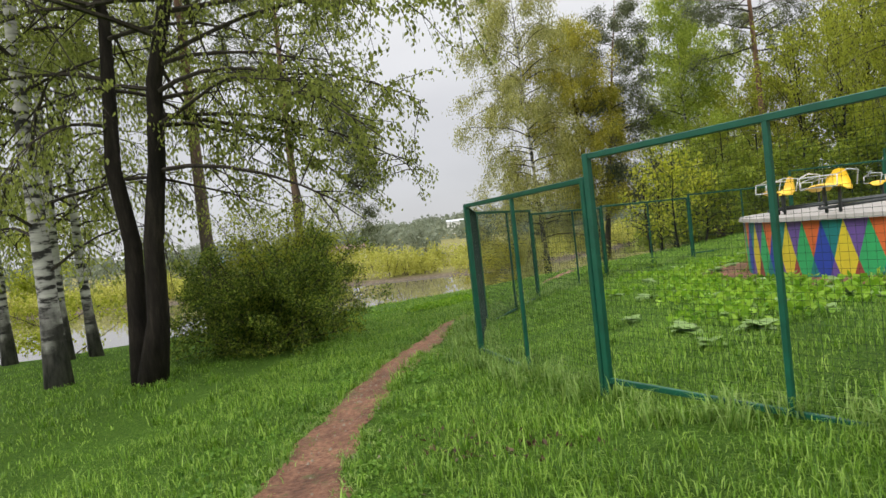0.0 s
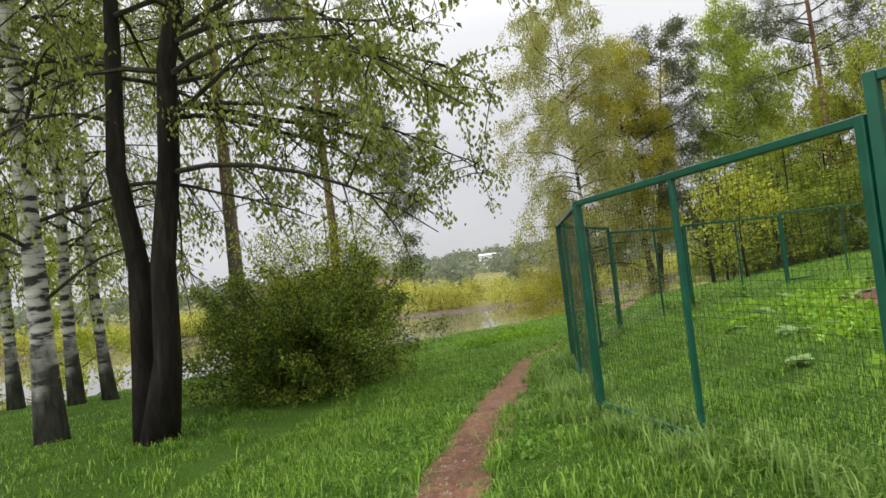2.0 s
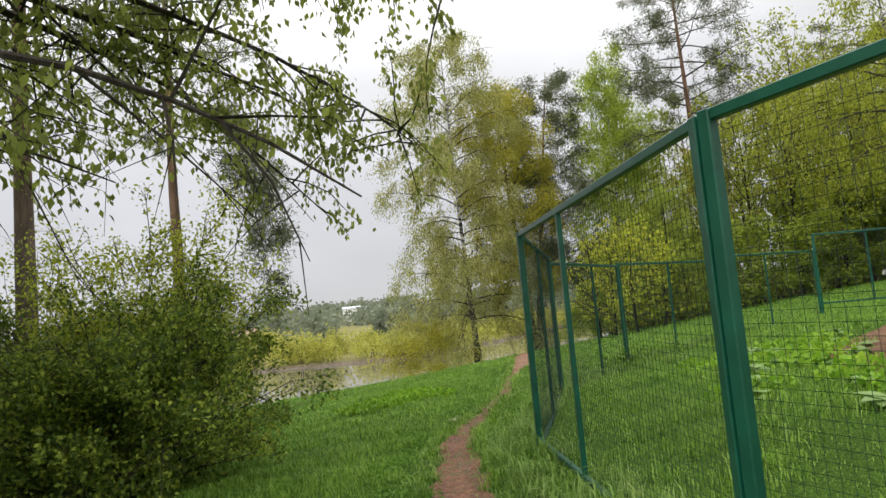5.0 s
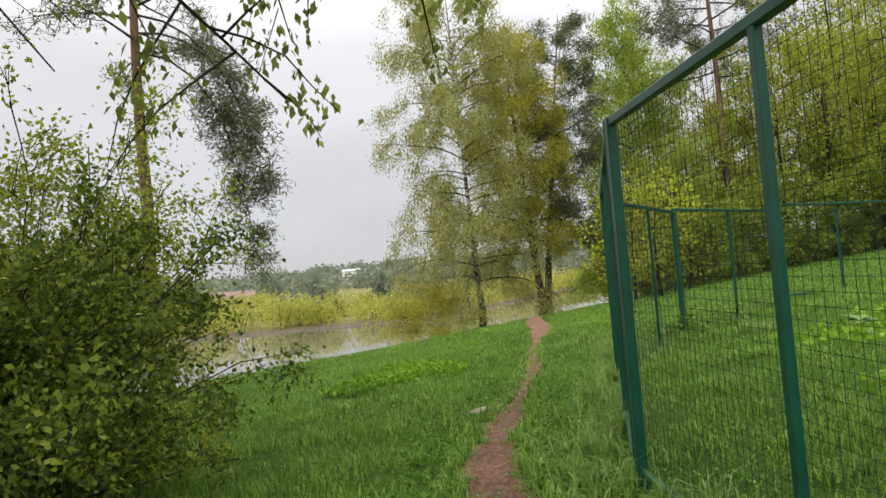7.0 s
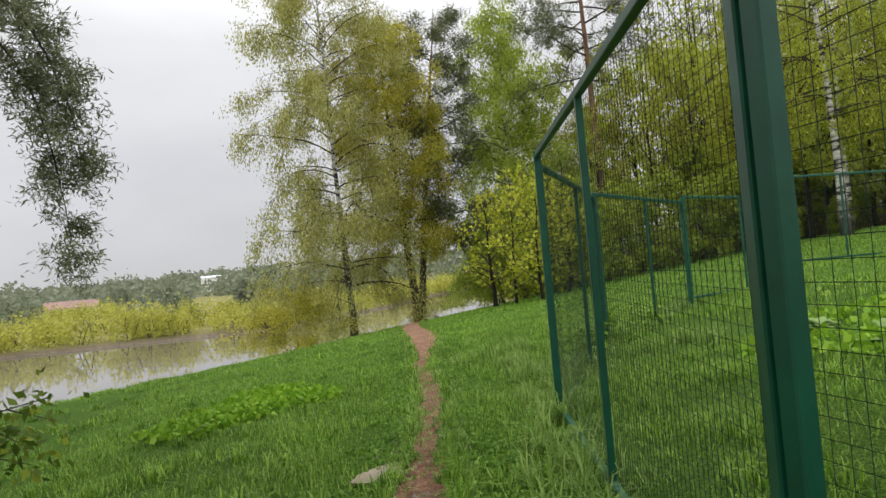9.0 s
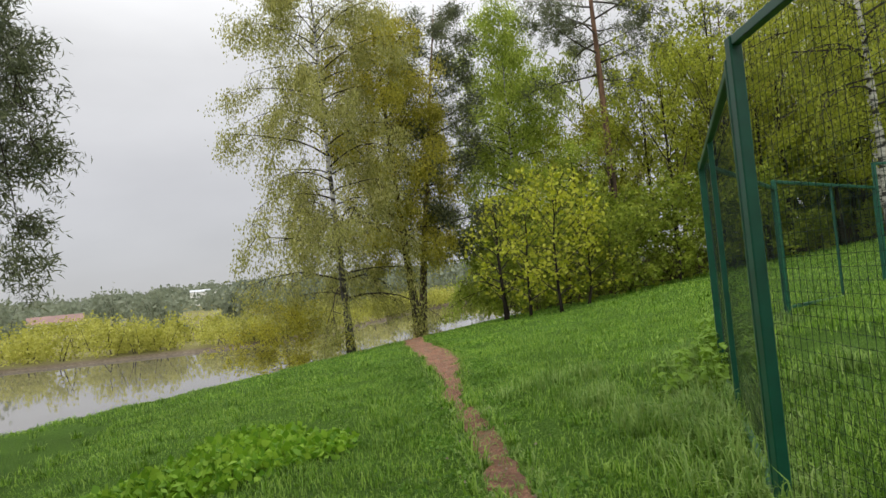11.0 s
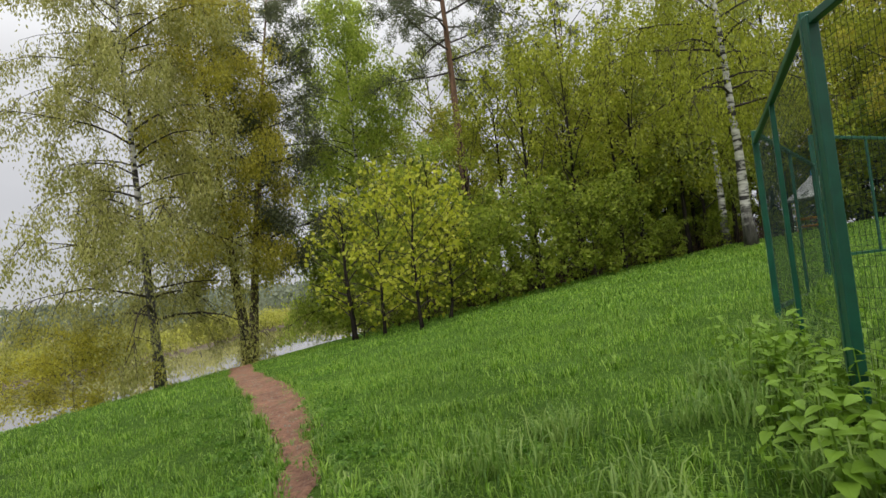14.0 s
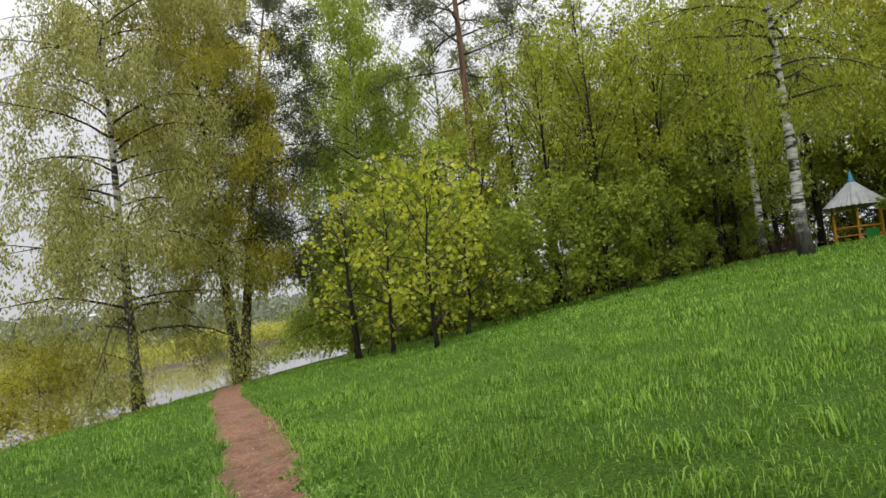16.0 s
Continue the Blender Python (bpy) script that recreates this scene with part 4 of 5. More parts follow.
grass("grass", "lush bright green spring grass on the meadow",
      [(-3.5, 4.0, -1.0, 6, 90000, 0.105, 0.0034), (4.0, 6.0, -1.0, 6, 8000, 0.14, 0.004), (-3.0, 3.0, 6, 13, 90000, 0.105, 0.0032), (3.0, 6.0, 6, 13, 20000, 0.14, 0.004),
       (-3.5, 5.0, 13, 20, 100000, 0.11, 0.0034), (-3.0, 9.0, 20, 28, 150000, 0.105, 0.0034),
       (-12, -3.5, 2, 18, 36000, 0.09, 0.006), (6.0, 18, 1, 20, 32000, 0.16, 0.007), (9, 22, 18, 34, 80000, 0.12, 0.0055), (-8, 10, 28, 46, 70000, 0.12, 0.0065),
       (10, 32, 26, 40, 30000, 0.15, 0.012)], 81, M_GRASS)


def tufts(name, label, spots, seed, mat, height):
    """Separate tussocks of longer grass, many blades each."""
    rng = np.random.default_rng(seed)
    xs, ys, hs = [], [], []
    for x, y, r, n in spots:
        a, d = rng.uniform(0, 6.283, n), np.abs(rng.normal(0, r, n))
        xs.append(x + d * np.cos(a))
        ys.append(y + d * np.sin(a))
        hs.append(height * rng.uniform(0.5, 1.2, n))
    x, y, h = np.concatenate(xs), np.concatenate(ys), np.concatenate(hs)
    q, t = blades(rng, x, y, h, 0.0055)
    me = bpy.data.meshes.new(name)
    n = len(q)
    v = np.concatenate([q, t[:, 2:3]], 1)
    me.vertices.add(n * 5)
    me.vertices.foreach_set("co", np.ascontiguousarray(v, dtype=np.float32).ravel())
    base = np.arange(n)[:, None] * 5
    me.loops.add(n * 7)
    me.loops.foreach_set("vertex_index", np.concatenate([base + np.array([[0, 1, 2, 3]]), base + np.array([[3, 2, 4]])], 1).astype(np.int32).ravel())
    me.polygons.add(n * 2)
    me.polygons.foreach_set("loop_start", (np.arange(n)[:, None] * 7 + np.array([[0, 4]])).astype(np.int32).ravel())
    me.update(calc_edges=True)
    me.materials.append(mat)
    return tagged(new(name, me), label, "grass", kind="stuff")


trng = random.Random(12)
along_fence = []
for a, b in zip(CORNERS[:6], CORNERS[1:7]):
    for k in range(30):
        f = trng.random()
        px, py = a[0] + (b[0] - a[0]) * f, a[1] + (b[1] - a[1]) * f
        along_fence.append((px + trng.uniform(-0.5, 0.2), py + trng.uniform(-0.3, 0.3), 0.09, 60))
tufts("tall_grass", "longer pale grass along the foot of the fence", along_fence, 83, M_PALEGRASS, 0.25)
for k in range(60):
    along_fence.append((trng.uniform(2.2, 5.0), trng.uniform(17.2, 20.6), 0.1, 55))
tufts("tall_grass", "longer pale grass round the nettles", along_fence[-60:], 85, M_PALEGRASS, 0.26)
scattered = []
while len(scattered) < 800:
    px, py = trng.uniform(-6, 9), trng.uniform(-0.5, 32)
    if min((px - q[0]) ** 2 + (py - q[1]) ** 2 for q in trail_xy[::4]) > 0.2 and float(bank_side(px, py)) < 3:
        scattered.append((px, py, trng.uniform(0.06, 0.14), trng.randint(30, 70)))
for k in range(420):
    i = trng.randint(40, len(trail) - 30)
    d = (trail[i + 1] - trail[i]).normalized()
    s = trng.choice((-1, 1)) * (trail_width(i, 0) + trng.uniform(0.0, 0.09))
    scattered.append((trail[i].x - d.y * s, trail[i].y + d.x * s, 0.05, 22))
short = []
for k in range(1500):
    i = trng.randint(20, len(trail) - 40)
    d = (trail[i + 1] - trail[i]).normalized()
    s = trng.choice((-1, 1)) * (trail_width(i, 0) + trng.uniform(-0.05, 0.13))
    short.append((trail[i].x - d.y * s, trail[i].y + d.x * s, 0.06, 16))
tufts("short_grass", "short worn grass along the edges of the path", short, 86, M_PALEGRASS, 0.085)
tufts("grass_tussocks", "darker and lighter tussocks in the meadow grass", scattered, 84, M_GRASS, 0.17)

# ---- the carousel inside the ring ----
HARLEQUIN = [paint_mat("printed sheet " + n, c, 0.6, (0.85, 1.1), 4) for n, c in
             (("orange", (0.62, 0.13, 0.03)), ("blue", (0.02, 0.05, 0.32)), ("yellow", (0.62, 0.50, 0.03)), ("green", (0.03, 0.34, 0.11)),
              ("teal", (0.01, 0.18, 0.18)), ("violet", (0.13, 0.07, 0.28)), ("red", (0.26, 0.05, 0.04)))]
car_z = -0.16


def carousel():
    root = thing("carousel", Matrix.Translation((CAR[0], CAR[1], car_z)), "round carousel platform skirted with a harlequin printed sheet", "carousel")
    vs, fs, mi = [], [], []

    def at_(a, z):
        return (CAR_R * math.cos(a), CAR_R * math.sin(a), z)
    cells = 81
    step = 2 * math.pi / cells
    for i in range(cells):
        a0, a1 = i * step, (i + 1) * step
        am = (a0 + a1) / 2
        top, low, mid = CAR_H, 0.06, CAR_H * 0.5
        b = len(vs)
        vs += [at_(a0, low), at_(a1, low), at_(a1, top), at_(a0, top), at_(am, low), at_(am, top), at_(a0, mid), at_(a1, mid)]
        # a diamond between two pairs of triangles
        fs += [(b + 6, b + 4, b + 7, b + 5), (b + 3, b + 6, b + 5), (b + 5, b + 7, b + 2), (b + 6, b + 0, b + 4), (b + 4, b + 1, b + 7)]
        k = i % 3
        mi += [(2, 3, 1)[k], (4, 5, 0)[k], (5, 0, 4)[k], (5, 6, 4)[k], (6, 4, 5)[k]]
    skirt = mesh_of("skirt", vs, fs, HARLEQUIN, mi)
    bm = bmesh.new()
    bm.from_mesh(skirt)
    bmesh.ops.remove_doubles(bm, verts=bm.verts, dist=0.002)
    bm.to_mesh(skirt)
    bm.free()
    part("skirt", skirt, HARLEQUIN[0], root, "sheet printed with coloured diamonds")
    bm = bmesh.new()
    bmesh.ops.create_cone(bm, cap_ends=True, segments=40, radius1=CAR_R + 0.09, radius2=CAR_R + 0.07, depth=0.07, matrix=Matrix.Translation((0, 0, CAR_H + 0.035)))
    part("platform", bm, M_CONCRETE, root, "pale grey boarded platform")
    bm = bmesh.new()
    bmesh.ops.create_cone(bm, cap_ends=True, segments=16, radius1=0.5, radius2=0.4, depth=1.3, matrix=Matrix.Translation((0, 0, CAR_H + 0.74)))
    part("hub", bm, M_DARKSTEEL, root)
    for k in range(15):
        a = k * 2 * math.pi / 15 + 3.36
        tube_part("spoke", [[(0.4 * math.cos(a), 0.4 * math.sin(a), CAR_H + 0.3), (4.9 * math.cos(a), 4.9 * math.sin(a), CAR_H + 0.16)]], 0.03, 6, M_DARKSTEEL, root)
        seat(root, a)
    # worn earth round the drum
    vs, fs = [], []
    for i in range(64):
        a = i * 2 * math.pi / 64
        for r in (4.9, CAR_R + 0.9 + 0.25 * math.sin(a * 5) + 0.12 * math.sin(a * 11)):
            x, y = CAR[0] + r * math.cos(a), CAR[1] + r * math.sin(a)
            vs.append((x, y, ground_at(x, y) + 0.035))
        j = (i + 1) % 64
        fs.append((2 * i, 2 * i + 1, 2 * j + 1, 2 * j))
    tagged(new("bare_earth", mesh_of("bare_earth", vs, fs, M_DIRT)), "ring of bare trodden earth round the carousel", "ground", kind="structure")


def seat(root, a):
    """A yellow bucket seat with flared wings in a thin white tube frame on two dark legs."""
    m = Matrix.Rotation(a, 4, "Z") @ Matrix.Translation((4.65, 0, CAR_H + 0.55)) @ Matrix.Rotation(0.25, 4, "Z") @ Matrix.Diagonal((0.68, 0.68, 0.68, 1))
    # cross-sections from the top of the back down to the front lip: (along, height, half width, wing drop)
    rows_ = [(-0.30, 0.34, 0.16, 0.02), (-0.27, 0.20, 0.25, 0.05), (-0.22, 0.03, 0.36, 0.09), (-0.10, -0.04, 0.44, 0.11), (0.12, -0.05, 0.48, 0.09), (0.30, 0.0, 0.46, 0.05), (0.36, -0.03, 0.42, 0.04)]
    vs, fs = [], []
    for x, z, w, dip in rows_:
        for y in (-1.0, -0.55, 0.0, 0.55, 1.0):
            d = -dip if abs(y) == 1.0 else (0.02 if y == 0 else 0.0)
            for off in (0.0, 0.022):
                vs.append(tuple(m @ Vector((x - off, y * w, z + d - off))))
    cols_ = 5
    for k in range(len(rows_) - 1):
        for j in range(cols_ - 1):
            a0, b0 = (k * cols_ + j) * 2, (k * cols_ + j + 1) * 2
            c0, d0 = ((k + 1) * cols_ + j + 1) * 2, ((k + 1) * cols_ + j) * 2
            fs += [(a0, d0, c0, b0), (a0 + 1, b0 + 1, c0 + 1, d0 + 1)]
        for j in (0, cols_ - 1):
            a0, d0 = (k * cols_ + j) * 2, ((k + 1) * cols_ + j) * 2
            fs.append((a0, a0 + 1, d0 + 1, d0))
    s = part("seat", mesh_of("seat", vs, fs, M_YELLOW, smooth=True), M_YELLOW, root, "yellow moulded plastic seat")
    q = [tuple(m @ Vector(p)) for p in ((-0.2, -0.5, -0.08), (-0.28, -0.5, 0.26), (0.1, -0.52, 0.30), (0.44, -0.5, 0.20), (0.44, 0.5, 0.20), (0.1, 0.52, 0.30), (-0.28, 0.5, 0.26), (-0.2, 0.5, -0.08))]
    q2 = [tuple(m @ Vector(p)) for p in ((0.44, -0.5, 0.20), (0.46, -0.5, -0.06), (0.46, 0.5, -0.06), (0.44, 0.5, 0.20))]
    tube_part("guard_rail", [q, q2], 0.011, 5, M_WHITE, s, "white bent tube guard rail")
    for y in (-0.2, 0.2):
        tube_part("leg", [[tuple(m @ Vector((0, y, -0.05))), tuple(m @ Vector((0, y * 0.9, -0.70)))]], 0.026, 6, M_DARKSTEEL, s)


carousel()


# ---- the shelter ----
def shelter(x, y, turn, size):
    z = ground_at(x, y)
    root = thing("gazebo", Matrix.Translation((x, y, z)) @ Matrix.Rotation(turn, 4, "Z") @ Matrix.Diagonal((size, size, size, 1)), "six-sided wooden gazebo with ochre posts and a grey metal roof", "gazebo")
    R = 1.4
    for k in range(6):
        a = k * math.pi / 3
        c, s = math.cos(a), math.sin(a)
        part("post", box(bmesh.new(), 0.12, 0.12, 2.35, (R * c, R * s, 1.12), Matrix.Rotation(a, 4, "Z"), 0.01), M_ORANGE, root)
        a2 = a + math.pi / 6
        L = 2 * R * math.sin(math.pi / 6)
        if k != 4:
            for h in (0.45, 0.95):
                part("rail", box(bmesh.new(), 0.05, L - 0.14, 0.09, (R * 0.866 * math.cos(a2), R * 0.866 * math.sin(a2), h), Matrix.Rotation(a2, 4, "Z"), 0.006), M_ORANGE, root)
            part("bench", box(bmesh.new(), 0.35, L - 0.5, 0.05, (R * 0.70 * math.cos(a2), R * 0.70 * math.sin(a2), 0.42), Matrix.Rotation(a2, 4, "Z"), 0.006), M_REDWOOD, root)
    a2 = math.pi * 7 / 6
    part("side_board", box(bmesh.new(), 0.03, 0.8, 0.75, (R * 0.92 * math.cos(a2), R * 0.92 * math.sin(a2), 0.4), Matrix.Rotation(a2, 4, "Z"), 0.004), M_GREENPANEL, root, "bright green board")
    vs, fs = [], []
    ribs = 72
    for i in range(ribs):
        a = i * 2 * math.pi / ribs
        flat = math.cos(math.pi / 6) / math.cos((a % (math.pi / 3)) - math.pi / 6)
        r = 1.95 * flat
        bump_ = 0.02 if i % 2 else -0.02
        vs += [(r * math.cos(a), r * math.sin(a), 2.2 + bump_), (0.12 * math.cos(a), 0.12 * math.sin(a), 3.75 + bump_ * 0.2)]
        j = (i + 1) % ribs
        fs.append((2 * i, 2 * j, 2 * j + 1, 2 * i + 1))
    part("roof", mesh_of("roof", vs, fs, M_ROOF), M_ROOF, root, "grey ribbed metal sheet roof")
    bm = bmesh.new()
    bmesh.ops.create_cone(bm, cap_ends=True, segments=6, radius1=0.22, radius2=0.02, depth=0.75, matrix=Matrix.Translation((0, 0, 4.05)))
    part("spire", bm, M_BLUE, root, "sky-blue sheet spire")
    part("table", box(bmesh.new(), 0.9, 0.9, 0.06, (0, 0, 0.72), bevel=0.01), M_REDWOOD, root)
    part("table_leg", box(bmesh.new(), 0.15, 0.15, 0.7, (0, 0, 0.34)), M_REDWOOD, root)
    part("floor", box(bmesh.new(), 2.2, 2.2, 0.12, (0, 0, 0.03)), M_REDWOOD, root)


shelter(37.0, 36.6, 0.5, 0.85)
shelter(51.0, 39.0, 0.2, 0.85)


# ---- herbs ----
def herb_patch(name, label, mat, spots, seed, leaf, per, height, reach, narrow=0.8):
    rng = np.random.default_rng(seed)
    out = []
    for x, y, r, k in spots:
        n = int(per * k)
        a, d = rng.uniform(0, 6.283, n), np.sqrt(rng.uniform(0, 1, n)) * r
        px, py = x + d * np.cos(a), y + d * np.sin(a)
        h = height * rng.uniform(0.25, 1.0, n) * (1.1 - 0.5 * d / r)
        out.append(np.stack([px, py, land(px, py) + h], 1))
    q = leaf_quads(rng, np.concatenate(out), leaf, 0.18, narrow)
    return tagged(new(name, quads_mesh(name, q, mat)), label, "plants", kind="stuff")


def blade_mesh(name, outline, sag, mat):
    """A leaf lying along +x, folded along its rib; outline holds (along, half width)."""
    vs = []
    for f, w in outline:
        z = -sag * f * f
        vs += [(f, w, z + 0.12 * w), (f, 0, z), (f, -w, z + 0.12 * w)]
    fs = []
    for r in range(len(outline) - 1):
        for c in (0, 1):
            i = r * 3 + c
            fs.append((i, i + 1, i + 4, i + 3))
    return mesh_of(name, vs, fs, mat)


NETTLE_LEAF = blade_mesh("nettle_leaf", [(0, 0.03), (0.1, 0.26), (0.2, 0.36), (0.26, 0.31), (0.36, 0.37), (0.42, 0.30), (0.54, 0.31), (0.6, 0.24), (0.72, 0.22), (0.78, 0.15), (0.88, 0.1), (1.0, 0.0)], 0.3, M_NETTLE)
BURDOCK_LEAF = blade_mesh("burdock_leaf", [(0, 0.06), (0.08, 0.30), (0.25, 0.42), (0.45, 0.40), (0.65, 0.32), (0.85, 0.17), (1.0, 0.02)], 0.35, M_BURDOCK)


def leafy_plant(name, x, y, h, pairs, length, leaf_me, stem_mat, rng, label, group, rosette=False):
    """A stem with its leaves, each leaf a part."""
    vs, fs = [], []
    top = 0.06 if rosette else h
    tube(vs, fs, [(0, 0, -0.04), (0.015, 0.01, top * 0.5), (0.04, 0, top)], [0.007, 0.005, 0.003], 4)
    root = new(name, mesh_of(name, vs, fs, stem_mat))
    root.matrix_basis = stand(x, y, rng.uniform(0, 6.28), 1.0, 0.0)
    tagged(root, label, name, group)
    for k in range(pairs):
        for s in ((0,) if rosette else (0, math.pi)):
            a = k * (2.4 if rosette else 1.57) + s + rng.uniform(-0.3, 0.3)
            z = 0.05 if rosette else h * (0.2 + 0.8 * k / (pairs - 1))
            L = length * (rng.uniform(0.75, 1.15) if rosette else 1.15 - 0.6 * k / pairs)
            up = rng.uniform(-0.75, -0.1) if rosette else rng.uniform(-0.55, 0.5)
            leaf_ob = new("leaf", leaf_me)
            leaf_ob.parent = root
            leaf_ob.matrix_basis = Matrix.Translation((0.04 * z / max(h, 0.1), 0, z)) @ Matrix.Rotation(a, 4, "Z") @ Matrix.Rotation(up, 4, "Y") @ \
                Matrix.Rotation(rng.uniform(-0.3, 0.3), 4, "X") @ Matrix.Diagonal((L, L, L, 1))


herb_patch("ground_elder", "low bright green ground-elder leaves in the grass", M_HERB,
           [(-1.3, 19.1, 0.65, 0.8), (-0.75, 19.6, 0.8, 1), (-0.1, 19.8, 0.7, 0.8), (-0.4, 20.7, 0.6, 0.5)], 91, 0.085, 1300, 0.21, 1)
herb_patch("weeds", "bright leafy weeds in the grass inside the fence", M_HERB,
           [(5.2, 14.5, 0.8, 0.7), (4.6, 15.5, 0.7, 0.6), (5.9, 15.4, 0.7, 0.6), (4.9, 10.4, 0.7, 0.5), (5.5, 8.4, 0.6, 0.4), (4.4, 7.2, 0.6, 0.4), (3.6, 12.9, 0.5, 0.3), (6.6, 16.6, 0.8, 0.6), (4.6, 8.8, 0.7, 0.6), (5.3, 9.6, 0.6, 0.6), (5.9, 7.7, 0.8, 0.6), (3.9, 7.9, 0.6, 0.4), (4.6, 11.6, 0.6, 0.6), (4.9, 12.6, 0.6, 0.6), (6.6, 6.6, 0.8, 0.6), (4.2, 9.9, 0.6, 0.4)], 92, 0.1, 420, 0.22, 1)
hr = random.Random(4)
low_weeds = []
for k in range(330):
    i = hr.randint(24, 250)
    d = (trail[i + 1] - trail[i]).normalized()
    s_ = hr.choice((-1, 1)) * (trail_width(i, 0) + 0.05 + abs(hr.gauss(0, 0.45)))
    low_weeds.append((trail[i].x - d.y * s_, trail[i].y + d.x * s_, hr.uniform(0.08, 0.26), hr.uniform(0.5, 1.3)))
herb_patch("clover", "low round-leaved clover and plantain along the path", M_CLOVER, low_weeds, 93, 0.034, 90, 0.05, 1, 0.9)
for k in range(64):
    f = (k / 63) ** 1.2
    x, y = 3.65 + 2.2 * f + hr.uniform(-0.5, 0.25), 18.2 + 1.9 * f + hr.uniform(-0.35, 0.45)
    leafy_plant("nettle", x, y, hr.uniform(0.18, 0.48), 6, hr.uniform(0.09, 0.145), NETTLE_LEAF, M_NETTLE, hr, "leafy yellow-green nettle beside the fence", "nettles by the fence")
for x, y in [(4.6, 10.2), (5.0, 10.6), (4.3, 9.4), (5.4, 14.6), (6.1, 15.2), (5.0, 15.3), (6.7, 16.0), (4.0, 7.6), (5.6, 8.2), (4.8, 6.9), (3.4, 12.5), (3.9, 13.3), (4.4, 12.0), (6.0, 7.0),
             (3.2, 6.0), (7.5, 17.0), (5.7, 16.6), (4.4, 14.2), (5.3, 13.5), (5.8, 14.0), (4.4, 8.3), (5.1, 9.2), (3.9, 6.6), (5.6, 7.4), (4.7, 7.9), (5.3, 10.0), (3.3, 7.2), (4.2, 11.0), (6.3, 6.2), (5.9, 9.0), (4.9, 14.7), (5.5, 15.6), (6.4, 14.6), (3.0, 8.9), (3.7, 10.8)]:
    leafy_plant("burdock", x, y, 0.1, 11, hr.uniform(0.15, 0.25), BURDOCK_LEAF, M_BURDOCK, hr, "broad grey-green burdock leaves in the grass", "burdocks inside the fence", True)

# small clods and stones on the path, dead leaves beside it
srng = np.random.default_rng(95)
n_ = 900
pick_ = srng.integers(30, 310, n_)
off_ = srng.normal(0, 0.17, (n_, 2))
cx_, cy_ = trail_xy[pick_, 0] + off_[:, 0], trail_xy[pick_, 1] + off_[:, 1]
cz_ = land(cx_, cy_) + 0.022
cv, cf = [], []
for i in range(n_):
    r = float(srng.uniform(0.005, 0.02))
    b = len(cv)
    a = srng.uniform(0, 6.28)
    for k in range(4):
        cv.append((cx_[i] + r * math.cos(a + k * 1.57) * srng.uniform(0.7, 1.3), cy_[i] + r * math.sin(a + k * 1.57) * srng.uniform(0.7, 1.3), cz_[i] - 0.006))
    cv.append((cx_[i] + r * 0.2, cy_[i], cz_[i] + r * 0.8))
    cf += [(b, b + 1, b + 4), (b + 1, b + 2, b + 4), (b + 2, b + 3, b + 4), (b + 3, b, b + 4)]
tagged(new("clods", mesh_of("clods", cv, cf, M_STONE)), "small clods and pebbles on the bare path", "stones", kind="stuff")
M_DEAD = leaf_mat("dead leaves", (0.05, 0.03, 0.017), (0.10, 0.065, 0.035), (0.17, 0.12, 0.07), 0.1)
dl = []
for x, y, r, k in [(0.95, 3.75, 0.26, 60), (1.35, 3.6, 0.24, 40), (0.75, 4.3, 0.2, 30), (0.3, 2.6, 0.3, 40), (0.25, 8.4, 0.25, 30)]:
    px, py = x + srng.normal(0, r, k), y + srng.normal(0, r * 0.6, k)
    dl.append(np.stack([px, py, land(px, py) + srng.uniform(0.02, 0.06, k)], 1))
tagged(new("dead_leaves", quads_mesh("dead_leaves", leaf_quads(srng, np.concatenate(dl), 0.045, 0.05, 0.5), M_DEAD)), "brown dead leaves lying in the grass", "leaves", kind="stuff")

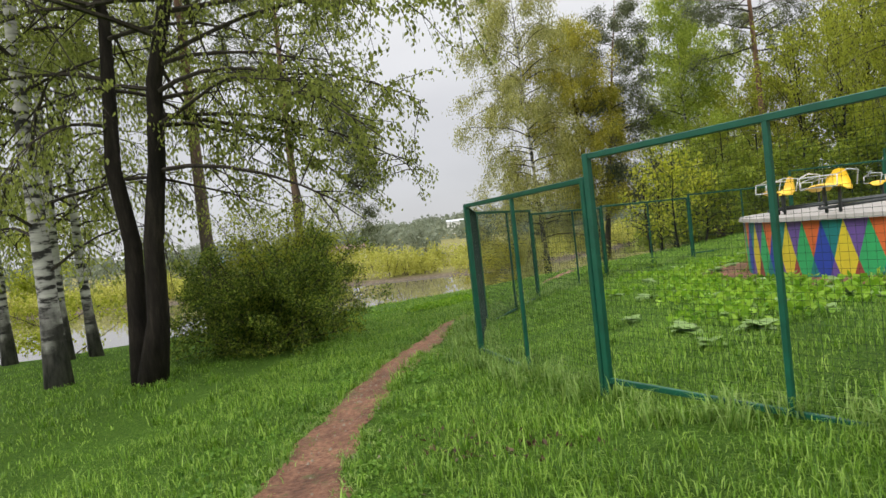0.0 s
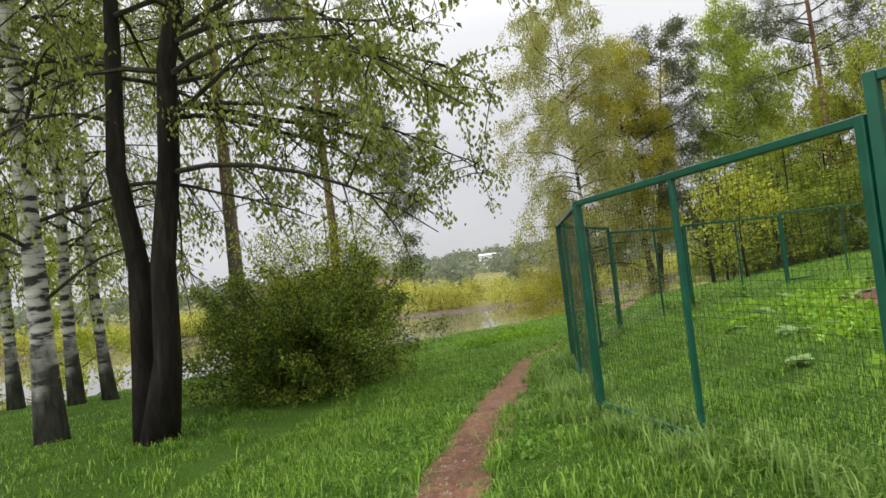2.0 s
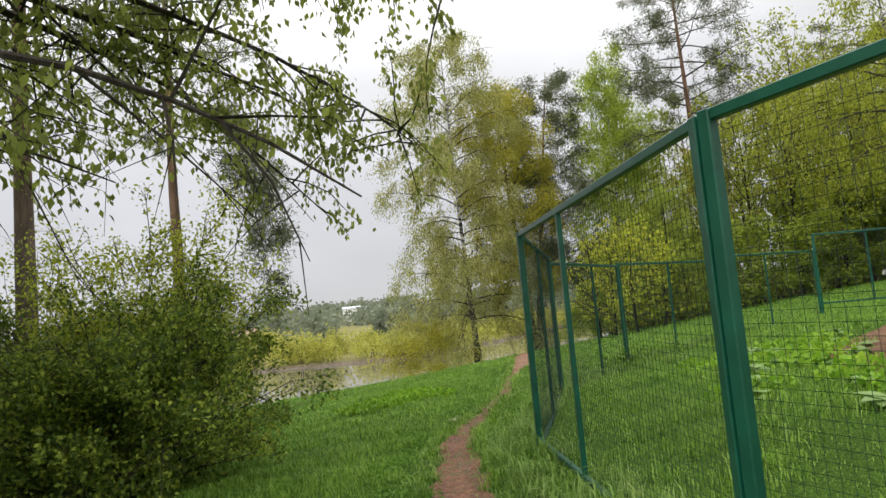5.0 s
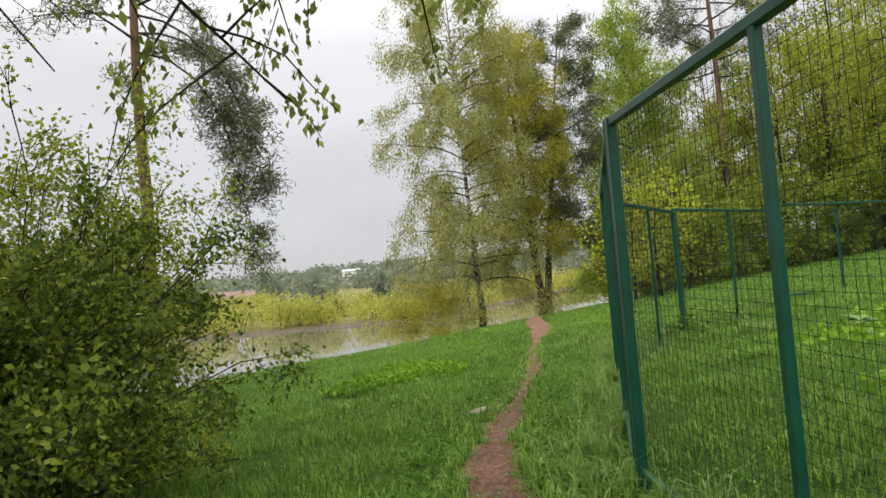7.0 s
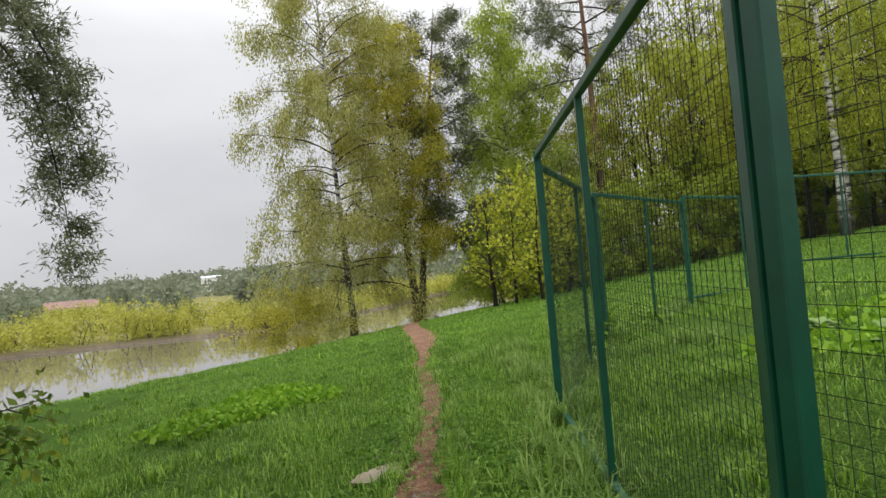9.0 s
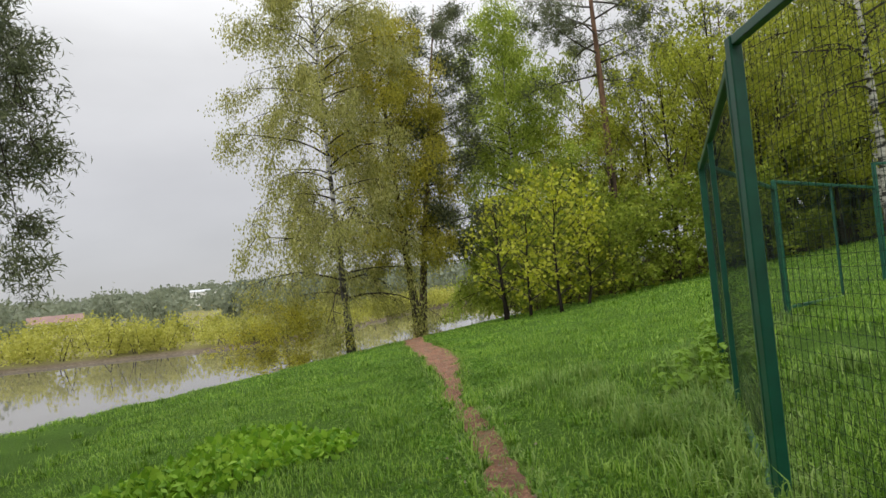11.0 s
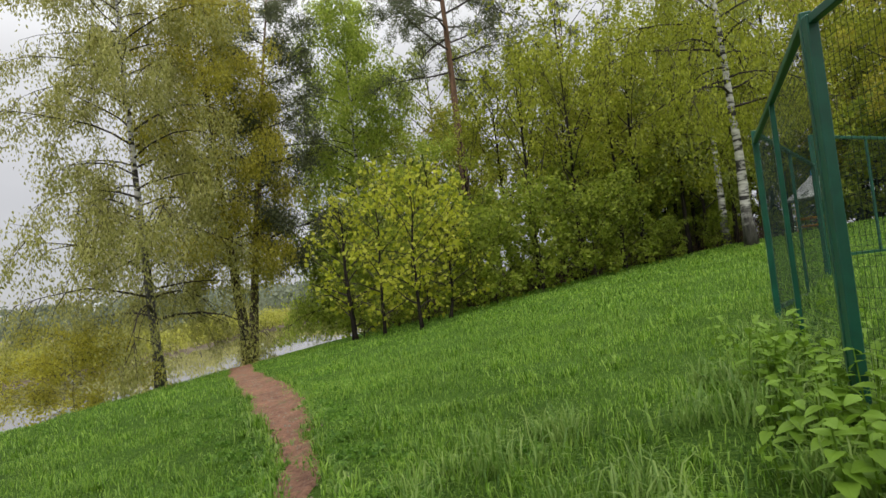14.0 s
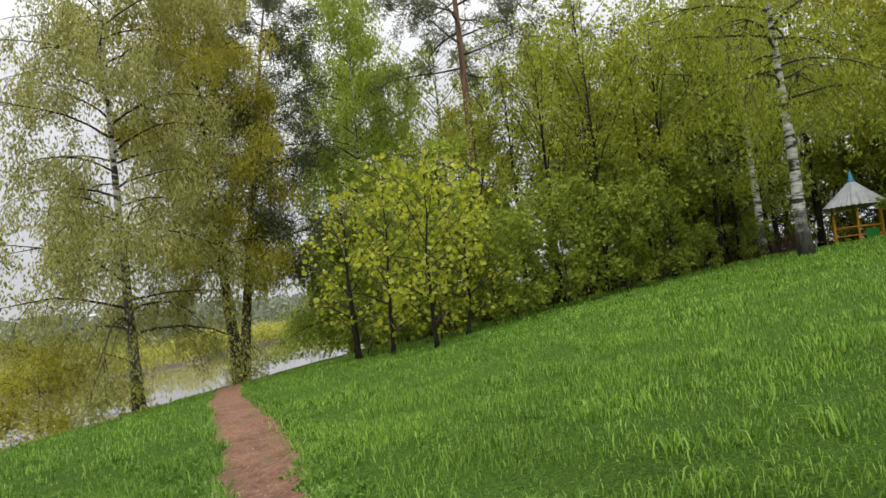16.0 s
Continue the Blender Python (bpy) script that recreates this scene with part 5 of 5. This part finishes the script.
# flat stone beside the path
bm = bmesh.new()
bmesh.ops.create_icosphere(bm, subdivisions=3, radius=1)
for v in bm.verts:
    v.co += v.co * 0.16 * noise.noise(v.co * 1.7)
    v.co = Vector((v.co.x * 0.34, v.co.y * 0.15, v.co.z * 0.022))
stone = part("flat_stone", bm, M_STONE, None)
stone.matrix_basis = Matrix.Translation((0.44, 15.26, ground_at(0.44, 15.26) + 0.012)) @ Matrix.Rotation(0.4, 4, "Z")
tagged(stone, "flat worn grey stone sunk beside the path", "stone")


# ---- far buildings ----
def house(x, y, w, d, h, roof_h, turn, roofm, label):
    z = ground_at(x, y)
    root = thing("house", Matrix.Translation((x, y, z)) @ Matrix.Rotation(turn, 4, "Z"), label, "house", "distant buildings")
    part("wall", box(bmesh.new(), w, d, h, (0, 0, h / 2 - 0.5)), M_WALLWHITE, root)
    vs = [(-w / 2 - 0.4, -d / 2 - 0.4, h - 0.5), (w / 2 + 0.4, -d / 2 - 0.4, h - 0.5), (w / 2 + 0.4, d / 2 + 0.4, h - 0.5), (-w / 2 - 0.4, d / 2 + 0.4, h - 0.5),
          (-w / 2 - 0.4, 0, h - 0.5 + roof_h), (w / 2 + 0.4, 0, h - 0.5 + roof_h)]
    part("roof", mesh_of("roof", vs, [(0, 1, 5, 4), (2, 3, 4, 5), (0, 4, 3), (1, 2, 5), (0, 3, 2, 1)], roofm), roofm, root)
    for k in range(int(w / 4)):
        part("window", box(bmesh.new(), 1.4, 0.1, 1.6, (-w / 2 + 2 + k * 4, -d / 2 - 0.03, h * 0.5)), M_DARKSTEEL, root)


house(-52, 215, 13, 9, 3.4, 2.0, 0.2, M_REDROOF, "white house with a faded red roof")
house(-82, 200, 16, 9, 4.0, 2.0, 0.0, M_BLUEROOF, "low white shed with a blue roof")
house(-40, 620, 22, 14, 12, 2, 0.1, M_ROOF, "long white building on the hill")
house(-330, 560, 40, 14, 12, 2, 0.3, M_ROOF, "white apartment block on the hill")
house(-250, 600, 24, 14, 15, 2, -0.1, M_ROOF, "pale apartment block among the trees")
house(30, 760, 25, 14, 12, 2, 0.1, M_ROOF, "pale building at the hilltop wood")
